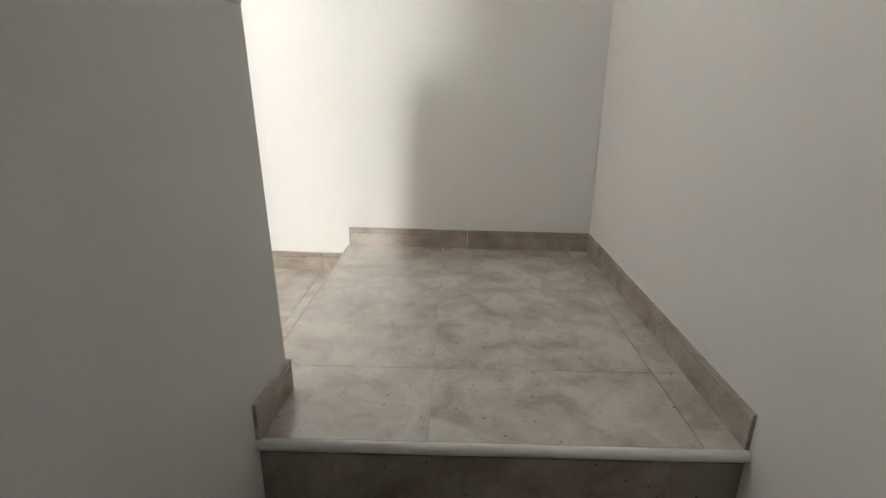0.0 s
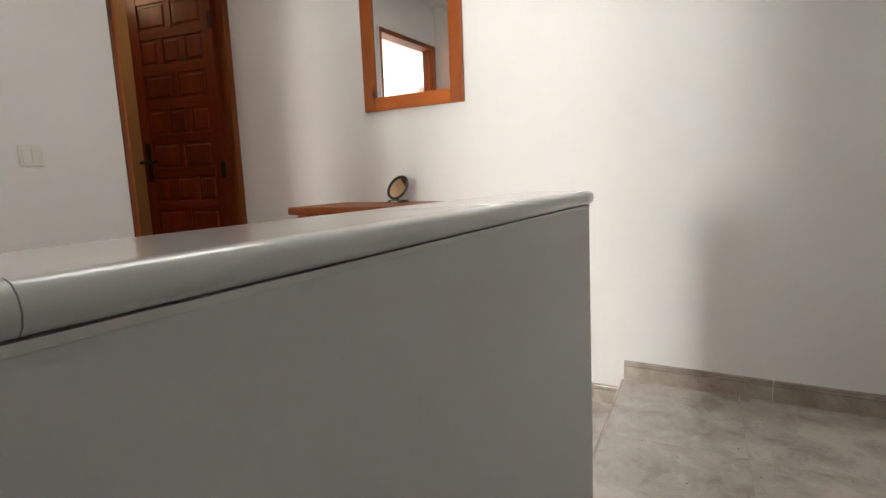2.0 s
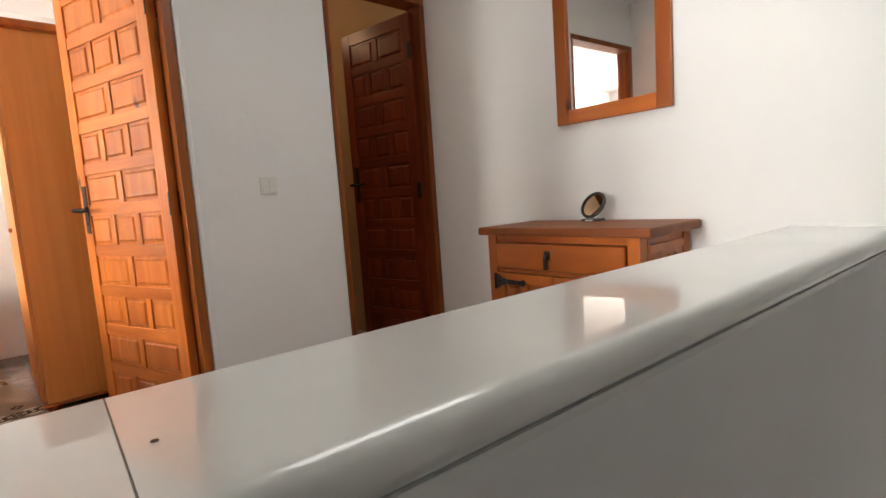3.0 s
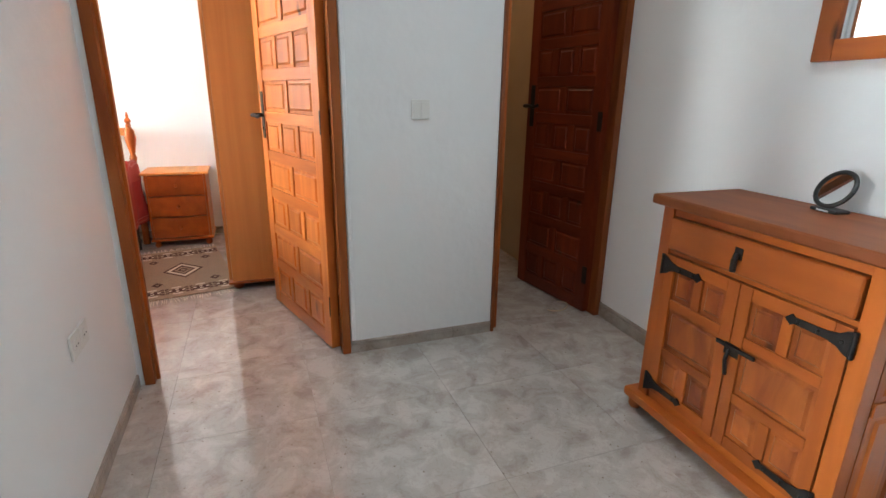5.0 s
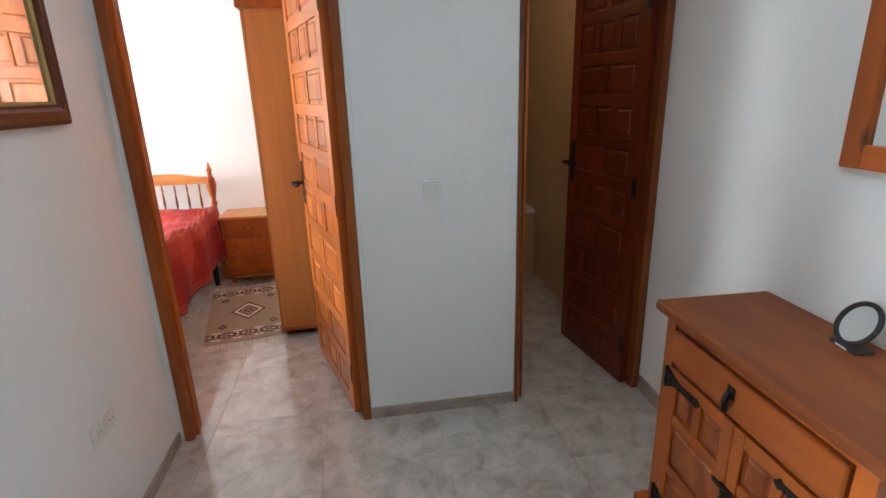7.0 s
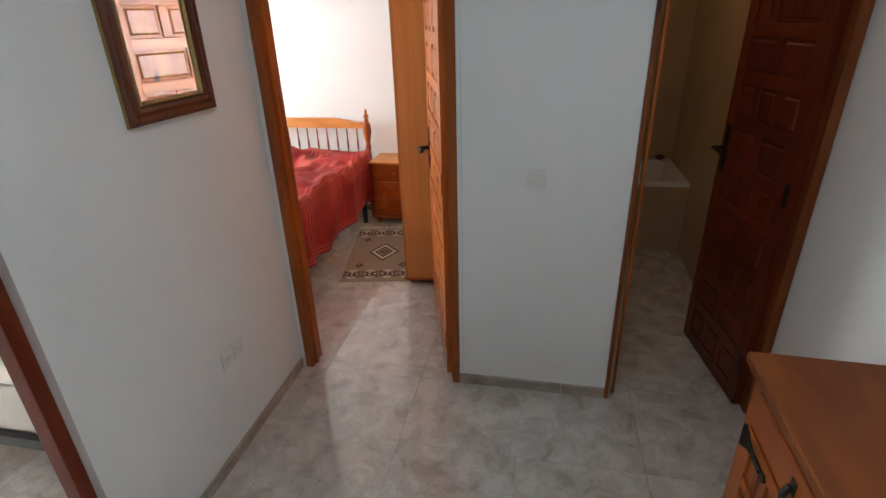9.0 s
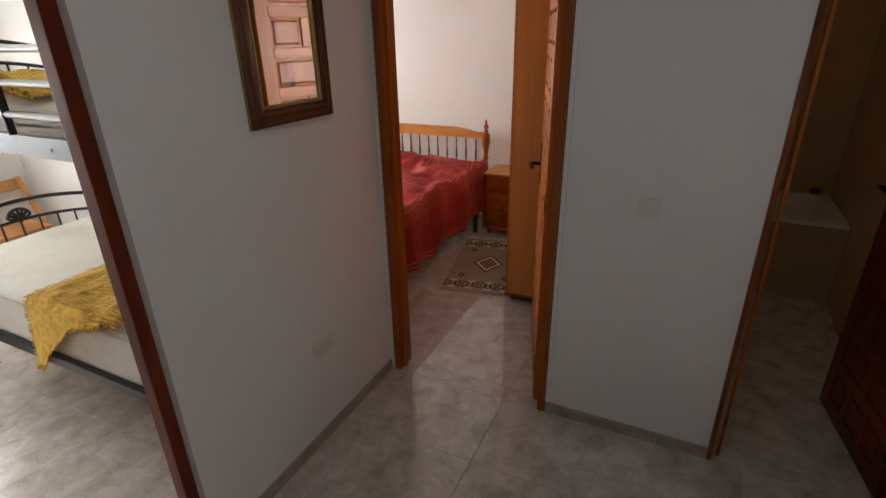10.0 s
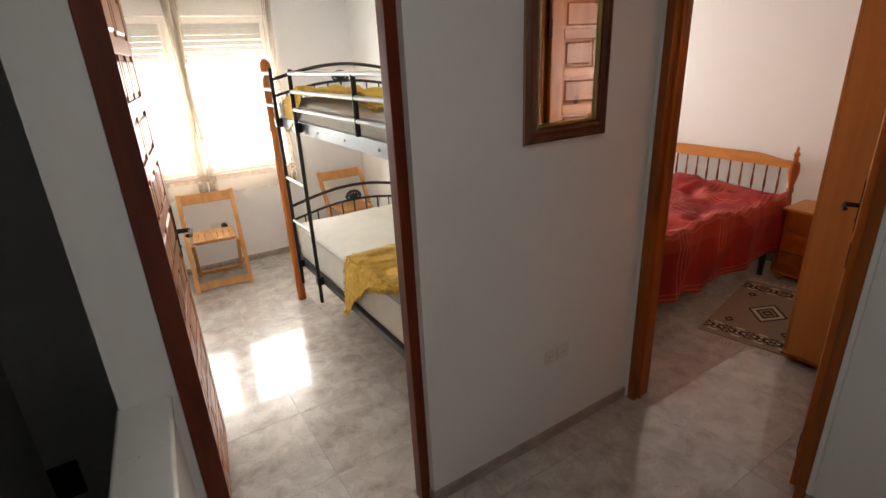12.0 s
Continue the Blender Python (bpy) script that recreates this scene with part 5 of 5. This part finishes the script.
def chair(m, label):
    c = thing("folding_chair", label, "chair", m, "folding chairs in the bunk room")
    w = 0.235
    for s in (-1, 1):
        x = s * (w - 0.019)
        part("long_leg", board(bmesh.new(), (x, -0.20, 0.004), (x, 0.215, 0.775), 0.036, 0.026), LIGHTW, c)
        part("short_leg", board(bmesh.new(), (x - s * 0.036, 0.21, 0.004), (x - s * 0.036, -0.13, 0.41), 0.030, 0.024), LIGHTW, c)
        part("pivot", rod(bmesh.new(), (x - s * 0.045, 0.035, 0.222), (x + s * 0.016, 0.035, 0.222), 0.006, 10), SILVER, c)
    part("back_rail", board(bmesh.new(), (0, 0.175, 0.692), (0, 0.215, 0.768), 2 * w - 0.076, 0.020), LIGHTW, c)
    part("floor_rail", board(bmesh.new(), (0, -0.188, 0.022), (0, -0.160, 0.075), 2 * w - 0.076, 0.020), LIGHTW, c)
    part("lower_rail", board(bmesh.new(), (0, 0.195, 0.022), (0, 0.160, 0.065), 2 * w - 0.145, 0.018), LIGHTW, c)
    sm = mesh_of("seat_slat", B(-0.0225, 0.0225, -0.165, 0.165, -0.007, 0.007, bevel=0.003), LIGHTW)
    for k in range(7):
        again("seat_slat", sm, c, (-0.150 + k * 0.050, 0.0, 0.438))
    for y in (-0.12, 0.12):
        part("seat_rail", B(-0.163, 0.163, y - 0.012, y + 0.012, 0.408, 0.4305, bevel=0.003), LIGHTW, c)
    return c


chair(at(-1.275, -3.16, FH, 174), "folding beech chair with a slatted seat, standing under the window")
chair(at(-2.58, -3.20, FH, 180), "folding beech chair with a slatted seat, behind the bunk bed")


pic = thing("framed_picture", "small dark framed picture low on the stairwell end wall", "picture", at(0.355, YB, -1.98))
mitre_frame("frame_moulding", 0.125, 0.37, [(0, 0.001), (0, 0.018), (0.020, 0.022), (0.030, 0.010), (0.030, 0.001)], BLACKP, pic)
part("print", B(-0.096, 0.096, 0.002, 0.008, 0.029, 0.341), RUGD, pic, "dark brown print")


# ---- bathroom ----
tb = thing("bathtub", "white bathtub across the end of the bathroom", "bathtub", at(-5.455, 1.060, FH))
bm = bmesh.new()
L_, W_ = 1.335, 0.78
outer = [(0, 0), (W_, 0), (W_, L_), (0, L_)]


def rr(x0, x1, y0, y1, r, z, n=6):
    pts = []
    for cx, cy, a0 in ((x1 - r, y1 - r, 0), (x0 + r, y1 - r, 90), (x0 + r, y0 + r, 180), (x1 - r, y0 + r, 270)):
        for k in range(n + 1):
            a = radians(a0 + 90 * k / n)
            pts.append((cx + r * math.cos(a), cy + r * math.sin(a), z))
    return pts


loops = [rr(0, W_, 0, L_, 0.01, 0.001), rr(0, W_, 0, L_, 0.012, 0.545), rr(0.004, W_ - 0.004, 0.004, L_ - 0.004, 0.016, 0.56), rr(0.06, W_ - 0.06, 0.07, L_ - 0.07, 0.12, 0.56), rr(0.075, W_ - 0.075, 0.085, L_ - 0.085, 0.12, 0.54), rr(0.13, W_ - 0.13, 0.16, L_ - 0.16, 0.12, 0.20), rr(0.2, W_ - 0.2, 0.25, L_ - 0.25, 0.08, 0.17)]
vl = [[bm.verts.new(p) for p in lp] for lp in loops]
for p, q in zip(vl, vl[1:]):
    for k in range(len(p)):
        bm.faces.new((p[k], p[(k + 1) % len(p)], q[(k + 1) % len(p)], q[k]))
bm.faces.new(vl[-1])
part("shell", bm, ENAMEL, tb)
part("front_panel", B(W_ + 0.0005, W_ + 0.012, 0.0, L_, 0.001, 0.535, bevel=0.002), BATH, tb, "beige tiled front panel")
part("drain", rod(bmesh.new(), (0.40, 0.32, 0.1705), (0.40, 0.32, 0.174), 0.03, 20), SILVER, tb, "chrome drain")
sd = thing("soap_dish", "small brown soap dish on the rim of the bathtub", "soap dish", at(-5.418, 2.30, FH + 0.5605))
part("dish", lathe(bmesh.new(), [(0, 0.025), (0.006, 0.035), (0.03, 0.045), (0.032, 0.04), (0.012, 0.03)], 0, 0, 20), DARKW, sd)
part("soap", box(bmesh.new(), -0.03, 0.03, -0.02, 0.02, 0.0125, 0.045, 0.01, 3), DARKW, sd)
bl = thing("bathroom_lamp", "round white ceiling lamp in the bathroom", "ceiling lamp", at(-3.9, 1.5, CZ))
part("base", rod(bmesh.new(), (0, 0, -0.03), (0, 0, -0.001), 0.10, 28), PLASTIC, bl)

baseboards()


# ---- floor tiles last ----
def tiles():
    count = 0
    for x0, x1, y0, y1, z in ROOMS:
        i0, i1 = math.floor((x0 - ORG[0]) / PITCH), math.ceil((x1 - ORG[0]) / PITCH)
        j0, j1 = math.floor((y0 - ORG[1]) / PITCH), math.ceil((y1 - ORG[1]) / PITCH)
        for i in range(i0, i1):
            for j in range(j0, j1):
                a, b = max(x0, ORG[0] + i * PITCH), min(x1, ORG[0] + (i + 1) * PITCH)
                c, d = max(y0, ORG[1] + j * PITCH), min(y1, ORG[1] + (j + 1) * PITCH)
                if b - a < 0.004 or d - c < 0.004:
                    continue
                g = 0.0007
                bm = bmesh.new()
                hx, hy = (b - a) / 2 - g, (d - c) / 2 - g
                box(bm, -hx, hx, -hy, hy, -0.0055, 0.0)
                me = bpy.data.meshes.new("tile")
                bm.to_mesh(me)
                bm.free()
                me.materials.append(TILE)
                again("tile", me, floor_parent, ((a + b) / 2, (c + d) / 2, z))
                count += 1


tiles()
